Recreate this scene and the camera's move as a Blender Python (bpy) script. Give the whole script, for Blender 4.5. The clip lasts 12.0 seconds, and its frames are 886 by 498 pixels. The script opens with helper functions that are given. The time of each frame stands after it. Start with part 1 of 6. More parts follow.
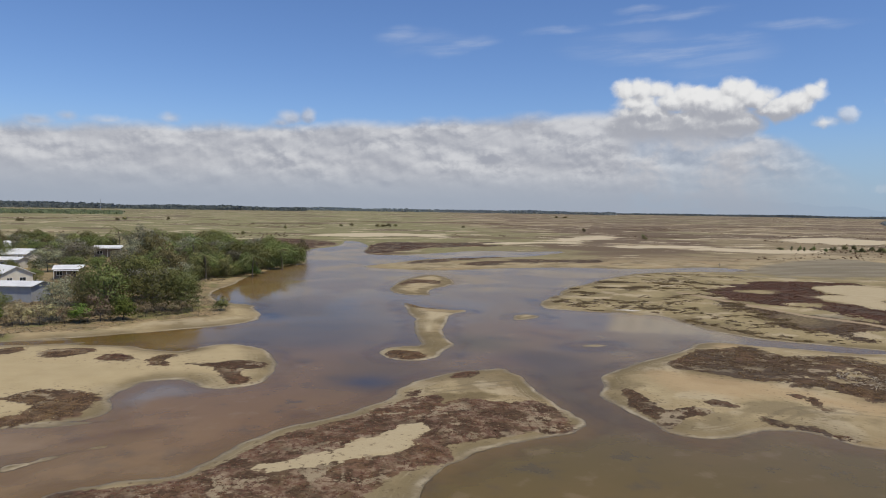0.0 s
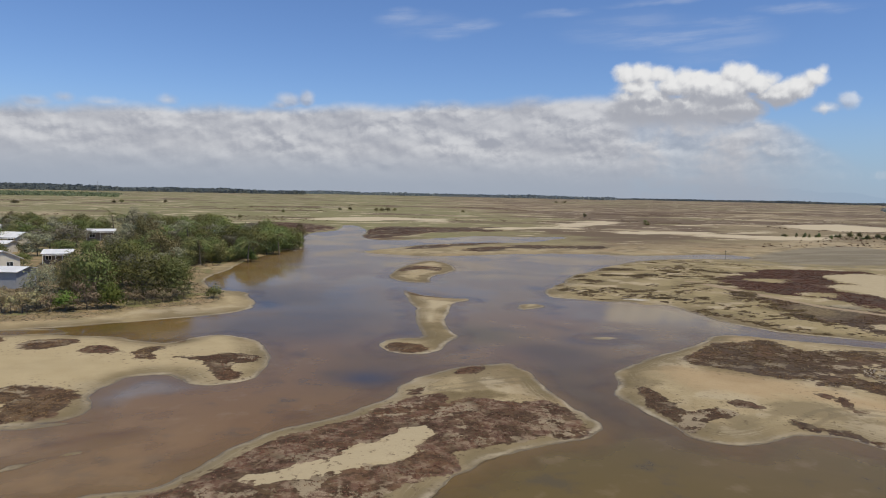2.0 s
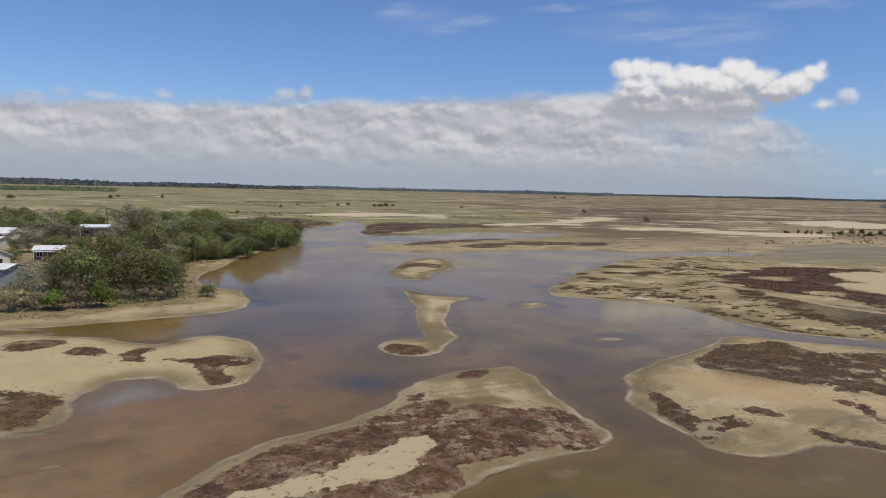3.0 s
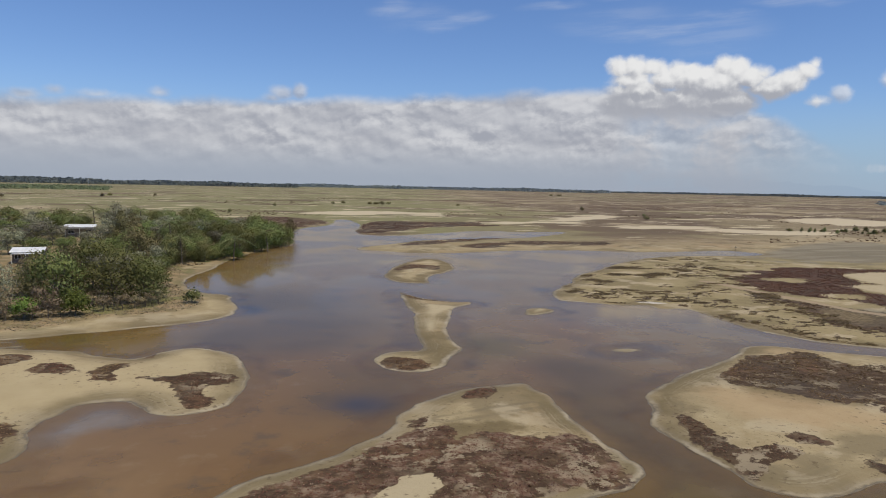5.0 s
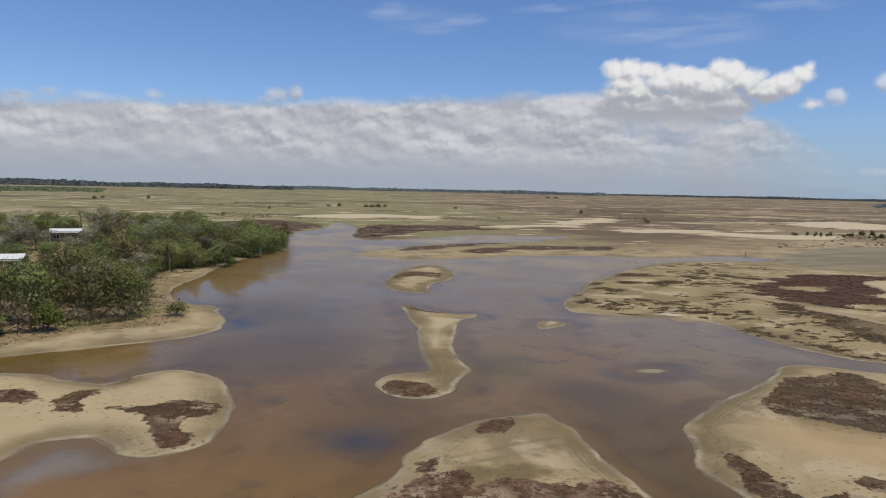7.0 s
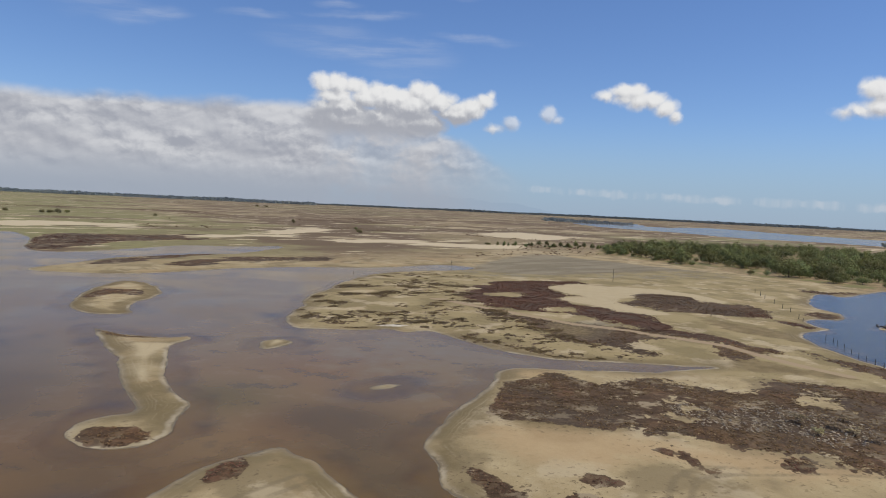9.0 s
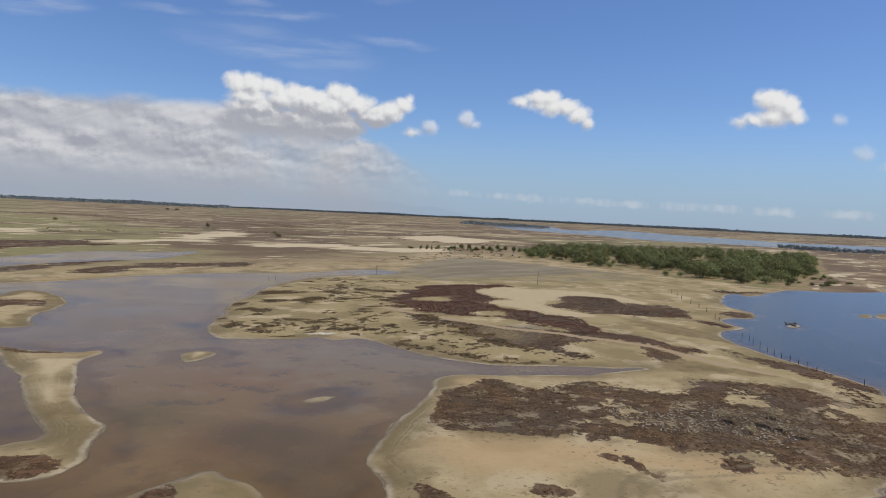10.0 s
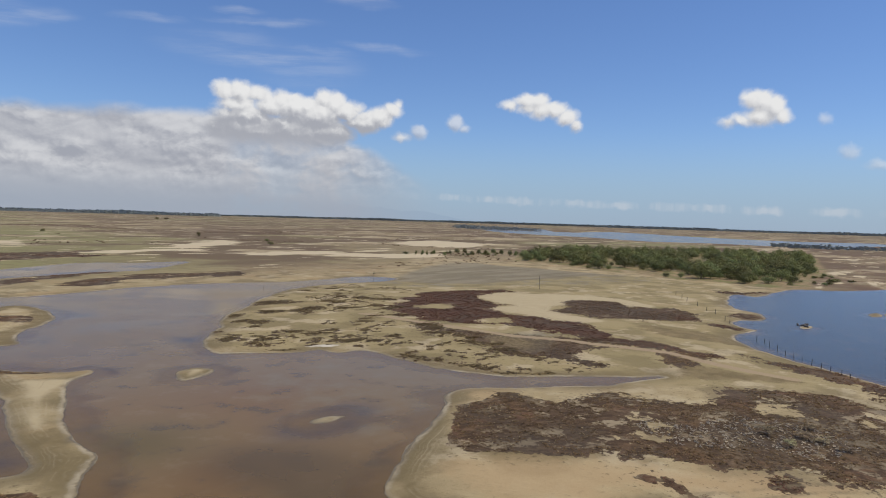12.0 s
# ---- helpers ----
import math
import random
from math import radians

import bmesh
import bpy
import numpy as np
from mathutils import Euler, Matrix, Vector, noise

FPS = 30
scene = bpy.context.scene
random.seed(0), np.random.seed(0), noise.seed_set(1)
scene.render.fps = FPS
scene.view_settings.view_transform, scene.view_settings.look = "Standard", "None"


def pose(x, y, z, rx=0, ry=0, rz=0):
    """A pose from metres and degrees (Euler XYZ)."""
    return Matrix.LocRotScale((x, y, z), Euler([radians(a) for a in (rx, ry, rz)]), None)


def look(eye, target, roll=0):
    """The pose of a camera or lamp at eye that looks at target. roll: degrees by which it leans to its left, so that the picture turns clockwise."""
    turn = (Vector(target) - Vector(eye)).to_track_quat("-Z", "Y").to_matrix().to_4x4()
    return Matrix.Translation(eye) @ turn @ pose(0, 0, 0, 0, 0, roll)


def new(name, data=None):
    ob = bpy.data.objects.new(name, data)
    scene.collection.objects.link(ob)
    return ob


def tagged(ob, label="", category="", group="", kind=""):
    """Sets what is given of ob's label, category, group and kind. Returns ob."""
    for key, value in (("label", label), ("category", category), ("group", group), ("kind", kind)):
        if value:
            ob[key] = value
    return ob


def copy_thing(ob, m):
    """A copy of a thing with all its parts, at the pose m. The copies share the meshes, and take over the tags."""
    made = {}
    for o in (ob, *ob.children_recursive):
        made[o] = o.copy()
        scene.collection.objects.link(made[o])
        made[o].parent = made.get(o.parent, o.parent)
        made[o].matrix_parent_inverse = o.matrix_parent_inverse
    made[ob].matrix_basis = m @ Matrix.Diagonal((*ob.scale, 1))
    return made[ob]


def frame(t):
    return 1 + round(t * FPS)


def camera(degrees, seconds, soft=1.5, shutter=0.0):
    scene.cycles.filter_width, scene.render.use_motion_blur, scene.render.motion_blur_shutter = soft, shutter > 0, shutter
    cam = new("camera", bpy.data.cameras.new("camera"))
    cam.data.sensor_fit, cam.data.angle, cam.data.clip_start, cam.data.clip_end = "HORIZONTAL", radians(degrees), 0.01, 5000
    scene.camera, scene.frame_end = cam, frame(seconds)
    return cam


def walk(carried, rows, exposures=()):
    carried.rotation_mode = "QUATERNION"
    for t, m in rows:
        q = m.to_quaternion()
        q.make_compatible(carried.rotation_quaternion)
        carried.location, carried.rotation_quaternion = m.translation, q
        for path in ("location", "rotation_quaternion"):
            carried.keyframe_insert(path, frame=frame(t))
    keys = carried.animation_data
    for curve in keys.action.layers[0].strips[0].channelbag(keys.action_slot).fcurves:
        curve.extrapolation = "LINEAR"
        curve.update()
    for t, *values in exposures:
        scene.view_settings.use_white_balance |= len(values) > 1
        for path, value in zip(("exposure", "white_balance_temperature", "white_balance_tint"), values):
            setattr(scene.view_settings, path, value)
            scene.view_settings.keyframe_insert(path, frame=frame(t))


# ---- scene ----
cam = camera(66.8, 12.0, soft=1.0)
PATH = [
    (0, (-0.76, -6.908, 19.782), (-0.29, -4.968, 19.662), 0.9),
    (0.5, (-0.697, -5.821, 19.831), (-0.226, -3.881, 19.697), 1.0),
    (1, (-0.553, -4.665, 19.829), (-0.082, -2.727, 19.683), 1.1),
    (1.5, (-0.335, -3.285, 19.779), (0.137, -1.348, 19.622), 1.2),
    (2, (-0.202, -1.885, 19.855), (0.272, 0.051, 19.688), 1.2),
    (2.5, (-0.001, -0.36, 19.872), (0.475, 1.575, 19.697), 1.2),
    (3, (0.208, 1.337, 19.893), (0.687, 3.27, 19.713), 1.3),
    (5, (1.162, 8.397, 20.048), (1.654, 10.326, 19.861), 1.2),
    (5.5, (1.274, 10.287, 20.105), (1.77, 12.216, 19.919), 1.2),
    (6, (1.541, 12.359, 20.13), (2.039, 14.287, 19.945), 1.2),
    (6.5, (1.744, 14.351, 20.164), (2.244, 16.279, 19.981), 1.2),
    (6.7, (1.811, 15.185, 20.188), (2.311, 17.113, 20.007), 1.2),
    (8.3, (1.516, 19.222, 20.577), (2.347, 21.035, 20.423), 2.2),
    (8.5, (1.528, 19.891, 20.558), (2.483, 21.642, 20.411), 2.4),
    (9, (1.763, 21.439, 20.424), (3.021, 22.989, 20.3), 2.7),
    (9.5, (1.721, 23.11, 20.346), (3.13, 24.525, 20.238), 2.9),
    (10, (1.759, 24.37, 20.415), (3.194, 25.76, 20.312), 2.7),
    (10.5, (2.042, 25.7, 20.431), (3.485, 27.082, 20.333), 2.5),
    (11, (2.344, 26.828, 20.437), (3.792, 28.205, 20.343), 2.2),
    (11.5, (2.849, 28.04, 20.411), (4.3, 29.414, 20.32), 2.0),
    (12, (3.429, 29.123, 20.39), (4.882, 30.495, 20.301), 1.7),
]
walk(cam, [(t, look(eye, target, roll)) for t, eye, target, roll in PATH])

# ---- sky, sun and exposure ----
SUN_ELEVATION, SUN_AZIMUTH = 62.0, 142.0          # degrees; azimuth clockwise from +y
scene.view_settings.exposure = 0.0


class Nodes:
    """Short hand for building node trees."""

    def __init__(self, tree):
        self.tree = tree

    def add(self, kind, **values):
        n = self.tree.nodes.new(kind)
        for key, v in values.items():
            setattr(n, key, v)
        return n

    def link(self, a, b):
        self.tree.links.new(a, b)

    def put(self, socket, v):
        if isinstance(v, bpy.types.NodeSocket):
            self.link(v, socket)
        else:
            socket.default_value = v

    def math(self, op, a, b=0.0, c=0.0, clamp=False):
        n = self.add("ShaderNodeMath", operation=op, use_clamp=clamp)
        for s, v in zip(n.inputs, (a, b, c)):
            self.put(s, v)
        return n.outputs[0]

    def vec(self, x, y, z):
        n = self.add("ShaderNodeCombineXYZ")
        for s, v in zip(n.inputs, (x, y, z)):
            self.put(s, v)
        return n.outputs[0]

    def noise(self, vector, scale, detail=4.0, rough=0.55, distort=0.0):
        n = self.add("ShaderNodeTexNoise")
        self.link(vector, n.inputs["Vector"])
        n.inputs["Scale"].default_value, n.inputs["Detail"].default_value = scale, detail
        n.inputs["Roughness"].default_value, n.inputs["Distortion"].default_value = rough, distort
        return n.outputs["Fac"]

    def span(self, v, lo, hi, a=0.0, b=1.0, smooth=True):
        n = self.add("ShaderNodeMapRange", interpolation_type="SMOOTHSTEP" if smooth else "LINEAR", clamp=True)
        for s, q in zip(n.inputs, (v, lo, hi, a, b)):
            self.put(s, q)
        return n.outputs[0]

    def mix(self, f, a, b):
        n = self.add("ShaderNodeMix", data_type="RGBA")
        self.put(n.inputs[0], f)
        for s, v in ((n.inputs[6], a), (n.inputs[7], b)):
            self.put(s, (*v, 1.0) if isinstance(v, tuple) else v)
        return n.outputs[2]

    def mapped(self, vector, scale, location=(0, 0, 0)):
        n = self.add("ShaderNodeMapping")
        self.link(vector, n.inputs[0])
        n.inputs["Scale"].default_value, n.inputs["Location"].default_value = scale, location
        return n.outputs[0]

    def attr(self, name):
        return self.add("ShaderNodeAttribute", attribute_name=name).outputs["Fac"]


# clouds by azimuth, elevation, half width and half height, in degrees
TOWERS = [(28.46, 9.72, 0.92, 0.77), (29.63, 9.68, 1.16, 0.82), (30.95, 9.61, 1.06, 0.67), (31.8, 9.45, 0.67, 0.43), (29.42, 8.78, 1.64, 0.67), (29.22, 7.93, 1.45, 0.48), (30.32, 7.87, 1.93, 0.87),
          (32.97, 9.31, 0.96, 0.77), (33.89, 8.78, 1.64, 1.16), (35.03, 8.95, 1.25, 0.77), (36.35, 9.52, 0.82, 0.82), (37.19, 9.25, 1.06, 0.96), (35.74, 8.08, 2.22, 1.25), (32.1, 8.7, 1.5, 0.85), (38.14, 8.66, 1.25, 0.82), (39.07, 8.94, 0.63, 0.43),
          (30.78, 6.7, 3.7, 1.3), (34.15, 6.7, 3.0, 1.45), (36.6, 6.85, 2.3, 1.1)]
TAIL = [(39.85, 7.87, 1.25, 0.96), (41.07, 8.34, 1.16, 0.87), (42.01, 8.89, 0.72, 0.58), (42.47, 9.42, 0.29, 0.34), (38.63, 7.77, 0.87, 0.43), (44.25, 7.21, 0.67, 0.58), (43.11, 6.79, 0.67, 0.24), (47.38, 8.1, 0.63, 0.63), (47.97, 7.65, 0.39, 0.29)]
LONE = [(51.9, 9.62, 0.63, 0.34), (53.4, 9.96, 0.96, 0.53), (54.34, 10.01, 0.87, 0.53), (54.74, 9.29, 1.25, 0.67), (55.77, 9.29, 0.92, 0.67), (56.72, 8.7, 0.87, 0.63), (57.39, 8.02, 0.43, 0.53), (53.7, 9.42, 1.16, 0.43)]
COMMA = [(70.37, 10.02, 0.34, 0.29), (70.98, 9.82, 0.82, 0.67), (71.58, 9.63, 0.96, 0.87), (72.34, 9.18, 0.87, 0.96), (72.95, 8.53, 0.63, 0.53), (71.63, 8.54, 1.25, 0.67), (70.29, 8.33, 1.16, 0.34), (69.25, 8.14, 0.58, 0.29), (77.53, 5.7, 0.58, 0.43), (79.3, 4.78, 0.53, 0.29), (75.8, 8.2, 0.34, 0.34)]
BANK_HEADS = [(0.82, 7.22, 1.16, 0.67), (0.06, 6.73, 0.96, 0.48), (2.19, 7.42, 0.72, 0.72), (-17.4, 5.87, 1.25, 0.53), (-15.54, 6.38, 0.67, 0.34), (-18.14, 5.49, 0.87, 0.43), (-12.85, 6.3, 1.45, 0.34), (-8.49, 6.76, 0.77, 0.39), (6.14, 6.73, 1.16, 0.43), (24.13, 6.58, 1.64, 0.67), (26.43, 6.29, 0.96, 0.67)]
# thin high streaks: azimuth, elevation, half length, half width, slope
STREAKS = [(31.26, 15.21, 6.16, 0.19, 0.04), (29.46, 15.89, 2.71, 0.19, 0.0), (16.01, 13.31, 2.81, 0.19, 0.21), (39.27, 17.23, 3.73, 0.24, 0.01), (39.8, 14.05, 2.35, 0.14, -0.02), (31.83, 12.33, 7.52, 0.34, 0.06),
           (9.84, 14.23, 2.83, 0.34, 0.06), (14.58, 13.3, 3.77, 0.34, 0.19), (22.84, 14.53, 3.56, 0.19, 0.05), (36.07, 13.41, 3.72, 0.19, -0.03), (41.37, 13.85, 4.93, 0.19, -0.07)]
VEILS = [(35.19, 12.0, 4.8, 1.9), (28.49, 13.16, 5.8, 1.5), (12.21, 13.65, 4.4, 1.2)]


def make_sky():
    world = bpy.data.worlds.new("sky")
    world.use_nodes = True
    scene.world = world
    t = world.node_tree
    t.nodes.clear()
    k = Nodes(t)
    air = k.add("ShaderNodeTexSky", sky_type="NISHITA", sun_disc=False)
    air.sun_elevation, air.sun_rotation = radians(SUN_ELEVATION), radians(SUN_AZIMUTH)
    air.air_density, air.dust_density, air.ozone_density, air.altitude = 1.0, 0.15, 2.6, 0.0
    sep = k.add("ShaderNodeSeparateXYZ")
    k.link(k.add("ShaderNodeTexCoord").outputs["Generated"], sep.inputs[0])
    x, y, z = sep.outputs
    az = k.math("MULTIPLY", k.math("ARCTAN2", x, y), 57.2958)
    el = k.math("MULTIPLY", k.math("ARCSINE", z), 57.2958)

    def vector(op, *values):
        n = k.add("ShaderNodeVectorMath", operation=op)
        for s, v in zip(n.inputs, values):
            k.put(s, v)
        return n.outputs["Value"] if op == "LENGTH" else n.outputs["Vector"]

    def stirred(v, scale, amount, detail):
        """The place moved about by noise, which curls every outline."""
        n = k.add("ShaderNodeTexNoise")
        k.link(v, n.inputs["Vector"])
        n.inputs["Scale"].default_value, n.inputs["Detail"].default_value, n.inputs["Roughness"].default_value = scale, detail, 0.55
        away = vector("SUBTRACT", n.outputs["Color"], (0.5, 0.5, 0.5))
        return vector("MULTIPLY_ADD", away, (amount, amount, 0.0), v)

    def lobed(v, lobes, blend=0.12):
        """Degrees inside the nearest lobe of a cloud, negative outside."""
        field = None
        for a, e, w, h in lobes:
            size = min(w, h)
            r = vector("LENGTH", vector("MULTIPLY_ADD", v, (1 / w, 1 / h, 0.0), (-a / w, -e / h, 0.0)))
            d = k.math("MULTIPLY_ADD", r, -size, size)
            field = d if field is None else k.math("SMOOTH_MAX", field, d, blend)
        return field

    flat = k.vec(az, el, 0.0)
    wob = stirred(stirred(flat, 0.6, 0.45, 2.0), 1.7, 0.30, 3.0)
    sunward = vector("ADD", wob, (0.22, 0.42, 0.0))
    heaps = TOWERS + TAIL + LONE + COMMA
    heap, heap_sunward = lobed(wob, heaps), lobed(sunward, heaps)
    fluff, fluff_sunward = k.noise(wob, 0.95, 4.0, 0.52), k.noise(sunward, 0.95, 4.0, 0.52)
    edge = k.math("MULTIPLY_ADD", k.math("SUBTRACT", fluff, 0.5), 0.6, heap)
    cumulus = k.span(edge, -0.30, 0.28)
    faint = k.math("MULTIPLY", k.math("MAXIMUM", k.span(az, 42.7, 43.3, 1.0, 0.6), k.span(az, 49.5, 50.5)), k.span(az, 73.9, 75.0, 1.0, 0.42))
    under = k.math("MULTIPLY", k.span(el, 6.6, 5.3, 0.0, 0.75), k.span(az, 39.5, 37.5))
    cumulus = k.math("MULTIPLY", k.math("MULTIPLY", cumulus, faint), k.math("SUBTRACT", 1.0, under))
    head = k.math("ADD", k.math("MULTIPLY", k.math("SUBTRACT", heap, heap_sunward), 0.72), k.math("MULTIPLY", k.math("SUBTRACT", fluff, fluff_sunward), 0.85))
    shade = k.math("MULTIPLY", k.span(el, 9.1, 7.2, 0.0, 0.72), k.span(az, 43.0, 38.0, 0.35, 1.0))
    shade = k.math("MULTIPLY", shade, k.span(k.math("ADD", el, k.math("MULTIPLY", k.math("SUBTRACT", fluff, 0.5), 5.0)), 9.2, 7.2, 0.4, 1.0))
    heap_colour = k.mix(k.span(k.math("SUBTRACT", head, shade), -0.8, 0.34), (0.40, 0.415, 0.465), (0.84, 0.84, 0.84))

    # the long bank of stratocumulus low over the plain
    p = stirred(vector("MULTIPLY", flat, (0.95, 1.35, 1.0)), 0.5, 0.9, 3.0)
    billow, billow_up = k.noise(p, 0.5, 5.0, 0.53), k.noise(vector("ADD", p, (0.2, 0.5, 0.0)), 0.5, 5.0, 0.53)
    broad, broad_up = k.noise(p, 0.24, 3.0, 0.5), k.noise(vector("ADD", p, (0.3, 0.9, 0.0)), 0.24, 3.0, 0.5)
    layer = k.noise(vector("MULTIPLY", p, (0.10, 0.6, 1.0)), 1.0, 3.0, 0.5)
    crest, crest_up = lobed(wob, BANK_HEADS, 0.2), lobed(sunward, BANK_HEADS, 0.2)
    rise = k.math("ADD", k.span(az, -20.0, 28.0, 5.75, 8.2, False), k.math("ADD", k.span(az, 30.0, 38.0, 0.0, -1.4), k.span(az, 36.0, 48.0, 0.0, -4.4)))
    top = k.math("ADD", rise, k.math("ADD", k.math("MULTIPLY", k.math("SUBTRACT", broad, 0.5), 0.9), k.math("MULTIPLY", k.math("SUBTRACT", billow, 0.5), 0.8)))
    bank = k.span(k.math("SUBTRACT", top, el), -0.4, 0.8)
    bank = k.math("MULTIPLY", bank, k.span(az, 36.5, 48.0, 0.97, 0.0))
    thin = k.span(k.math("ADD", billow, k.math("MULTIPLY", broad, 0.7)), 0.72, 0.98, 0.8, 1.0)
    bank = k.math("MULTIPLY", bank, k.math("MAXIMUM", thin, k.span(az, 34.0, 28.0)))
    bank = k.math("MAXIMUM", bank, k.math("MULTIPLY", k.span(crest, -0.2, 0.5), 0.7))
    lit = k.math("ADD", k.math("MULTIPLY", k.math("SUBTRACT", billow, billow_up), 2.5), k.math("MULTIPLY", k.math("SUBTRACT", broad, broad_up), 1.5))
    lit = k.math("ADD", lit, k.math("ADD", k.math("MULTIPLY", k.math("SUBTRACT", layer, 0.5), 0.8), k.span(k.math("SUBTRACT", crest, k.math("MULTIPLY", crest_up, 0.8)), -0.2, 0.6, 0.0, 0.5)))
    active = k.span(k.noise(vector("MULTIPLY", flat, (0.13, 0.42, 1.0)), 1.0, 3.0, 0.5), 0.38, 0.62, 0.42, 1.0)
    lit = k.math("MULTIPLY", k.math("MULTIPLY", lit, active), k.span(el, 1.0, 3.8, 0.22, 1.0))
    bank_colour = k.mix(k.span(lit, -0.5, 0.62), (0.39, 0.405, 0.46), (0.68, 0.685, 0.71))
    bank_colour = k.mix(k.span(el, 0.2, 3.9, 0.9, 0.0), bank_colour, (0.365, 0.415, 0.50))

    # thin high streaks and veils
    grain = k.noise(k.vec(k.math("MULTIPLY", az, 0.14), k.math("MULTIPLY", k.math("SUBTRACT", el, k.math("MULTIPLY", az, 0.04)), 1.3), 3.0), 1.0, 5.0, 0.6)
    soft_place = stirred(flat, 0.3, 1.2, 3.0)
    streak = None
    for a, e, w, h, slope in STREAKS:
        n = k.add("ShaderNodeSeparateXYZ")
        k.link(vector("MULTIPLY_ADD", soft_place, (1 / w, 1 / (2.6 * h), 0.0), (-a / w, -(e - slope * a) / (2.6 * h), 0.0)), n.inputs[0])
        lean = k.math("MULTIPLY_ADD", n.outputs[0], -slope * w / (2.6 * h), k.math("SUBTRACT", n.outputs[1], slope * a / (2.6 * h)))
        d = k.math("SUBTRACT", 1.0, vector("LENGTH", k.vec(n.outputs[0], lean, 0.0)))
        streak = d if streak is None else k.math("MAXIMUM", streak, d)
    streak = k.math("MULTIPLY", k.span(streak, 0.0, 0.9), k.span(grain, 0.36, 0.66, 0.06, 0.26))
    veil = k.math("MULTIPLY", k.span(lobed(soft_place, VEILS, 0.4), -0.3, 1.2), k.span(grain, 0.38, 0.68, 0.03, 0.15))
    cirrus = k.math("MAXIMUM", streak, veil)
    # the last low puffs, and blue hills under them
    line = k.math("SUBTRACT", el, k.span(az, 46.0, 72.0, 1.85, 1.35, False))
    low = k.math("MULTIPLY", k.span(k.math("ABSOLUTE", k.math("SUBTRACT", line, k.math("MULTIPLY", k.math("SUBTRACT", fluff, 0.5), 0.9))), 0.42, 0.1), k.span(k.noise(k.vec(az, 0.0, 9.0), 0.45, 4.0), 0.42, 0.62, 0.0, 0.42))
    low = k.math("MULTIPLY", low, k.span(az, 43.0, 47.0))
    ridge = k.math("MULTIPLY", k.noise(k.vec(az, 0.0, 4.0), 0.22, 4.0), k.math("MULTIPLY", k.span(az, 29.0, 38.0), k.span(az, 50.0, 42.0)))
    hills = k.math("MULTIPLY", k.span(k.math("SUBTRACT", k.math("MULTIPLY", ridge, 1.9), k.math("ADD", el, 0.05)), 0.0, 0.12), 0.28)

    sky = k.add("ShaderNodeBackground")
    tone = k.add("ShaderNodeMix", data_type="RGBA", blend_type="MULTIPLY")
    tone.inputs[0].default_value = 1.0
    k.link(air.outputs[0], tone.inputs[6])
    tone.inputs[7].default_value = (0.72, 0.86, 1.14, 1)
    k.link(tone.outputs[2], sky.inputs[0])
    sky.inputs[1].default_value = 0.099
    last = sky.outputs[0]

    def plain_colour(c):
        n = k.add("ShaderNodeRGB")
        n.outputs[0].default_value = (*c, 1.0)
        return n.outputs[0]

    haze = k.span(el, 8.0, 0.0, 0.0, 0.72)
    for colour, share, power in ((plain_colour((0.275, 0.39, 0.555)), haze, 1.0), (plain_colour((0.72, 0.75, 0.82)), cirrus, 0.9), (plain_colour((0.25, 0.34, 0.47)), hills, 1.0),
                                 (bank_colour, bank, 0.92), (plain_colour((0.70, 0.72, 0.76)), low, 0.9), (heap_colour, cumulus, 0.95)):
        b = k.add("ShaderNodeBackground")
        k.link(colour, b.inputs[0])
        b.inputs[1].default_value = power
        m = k.add("ShaderNodeMixShader")
        k.link(share, m.inputs[0])
        k.link(last, m.inputs[1])
        k.link(b.outputs[0], m.inputs[2])
        last = m.outputs[0]
    k.link(last, k.add("ShaderNodeOutputWorld").inputs[0])


make_sky()
sun = new("sun", bpy.data.lights.new("sun", "SUN"))
sun.data.energy, sun.data.angle, sun.data.color = 3.22, radians(0.53), (1.0, 0.905, 0.705)
sun_way = Vector((math.sin(radians(SUN_AZIMUTH)) * math.cos(radians(SUN_ELEVATION)), math.cos(radians(SUN_AZIMUTH)) * math.cos(radians(SUN_ELEVATION)), math.sin(radians(SUN_ELEVATION))))
sun.matrix_world = look((0, 0, 300), Vector((0, 0, 300)) - sun_way)

# ---- plan, in metres: shores, bars and beds of low saltmarsh plants ----
SHORE_NORTH = [(11, 303), (28, 335), (33, 368), (36, 387), (42, 387), (43, 362), (42, 331), (35, 281), (46, 270), (69, 284), (92, 300), (112, 292), (132, 292)]
SHORE_LONG_BAR = [(100, 260), (86, 257), (55.7, 248.5), (39.7, 233), (26.2, 217.4), (33.8, 208.5), (49.1, 201.5), (74.2, 208.1), (95.2, 208.9), (106.6, 206.1), (120, 203), (136.2, 204.2), (146.4, 205.9), (153.8, 203.1), (156.2, 194.2)]
SHORE_SPIT = [(143.4, 189), (127.2, 190.2), (110.2, 185.8), (94.7, 174.9), (80.1, 159.9), (69, 149.6), (62.7, 139.2), (54.5, 128.7), (51.2, 120), (54.3, 116.5), (59.9, 112.8), (64.4, 112.2), (65.4, 108.5), (69.2, 106.8), (69.9, 99.6)]
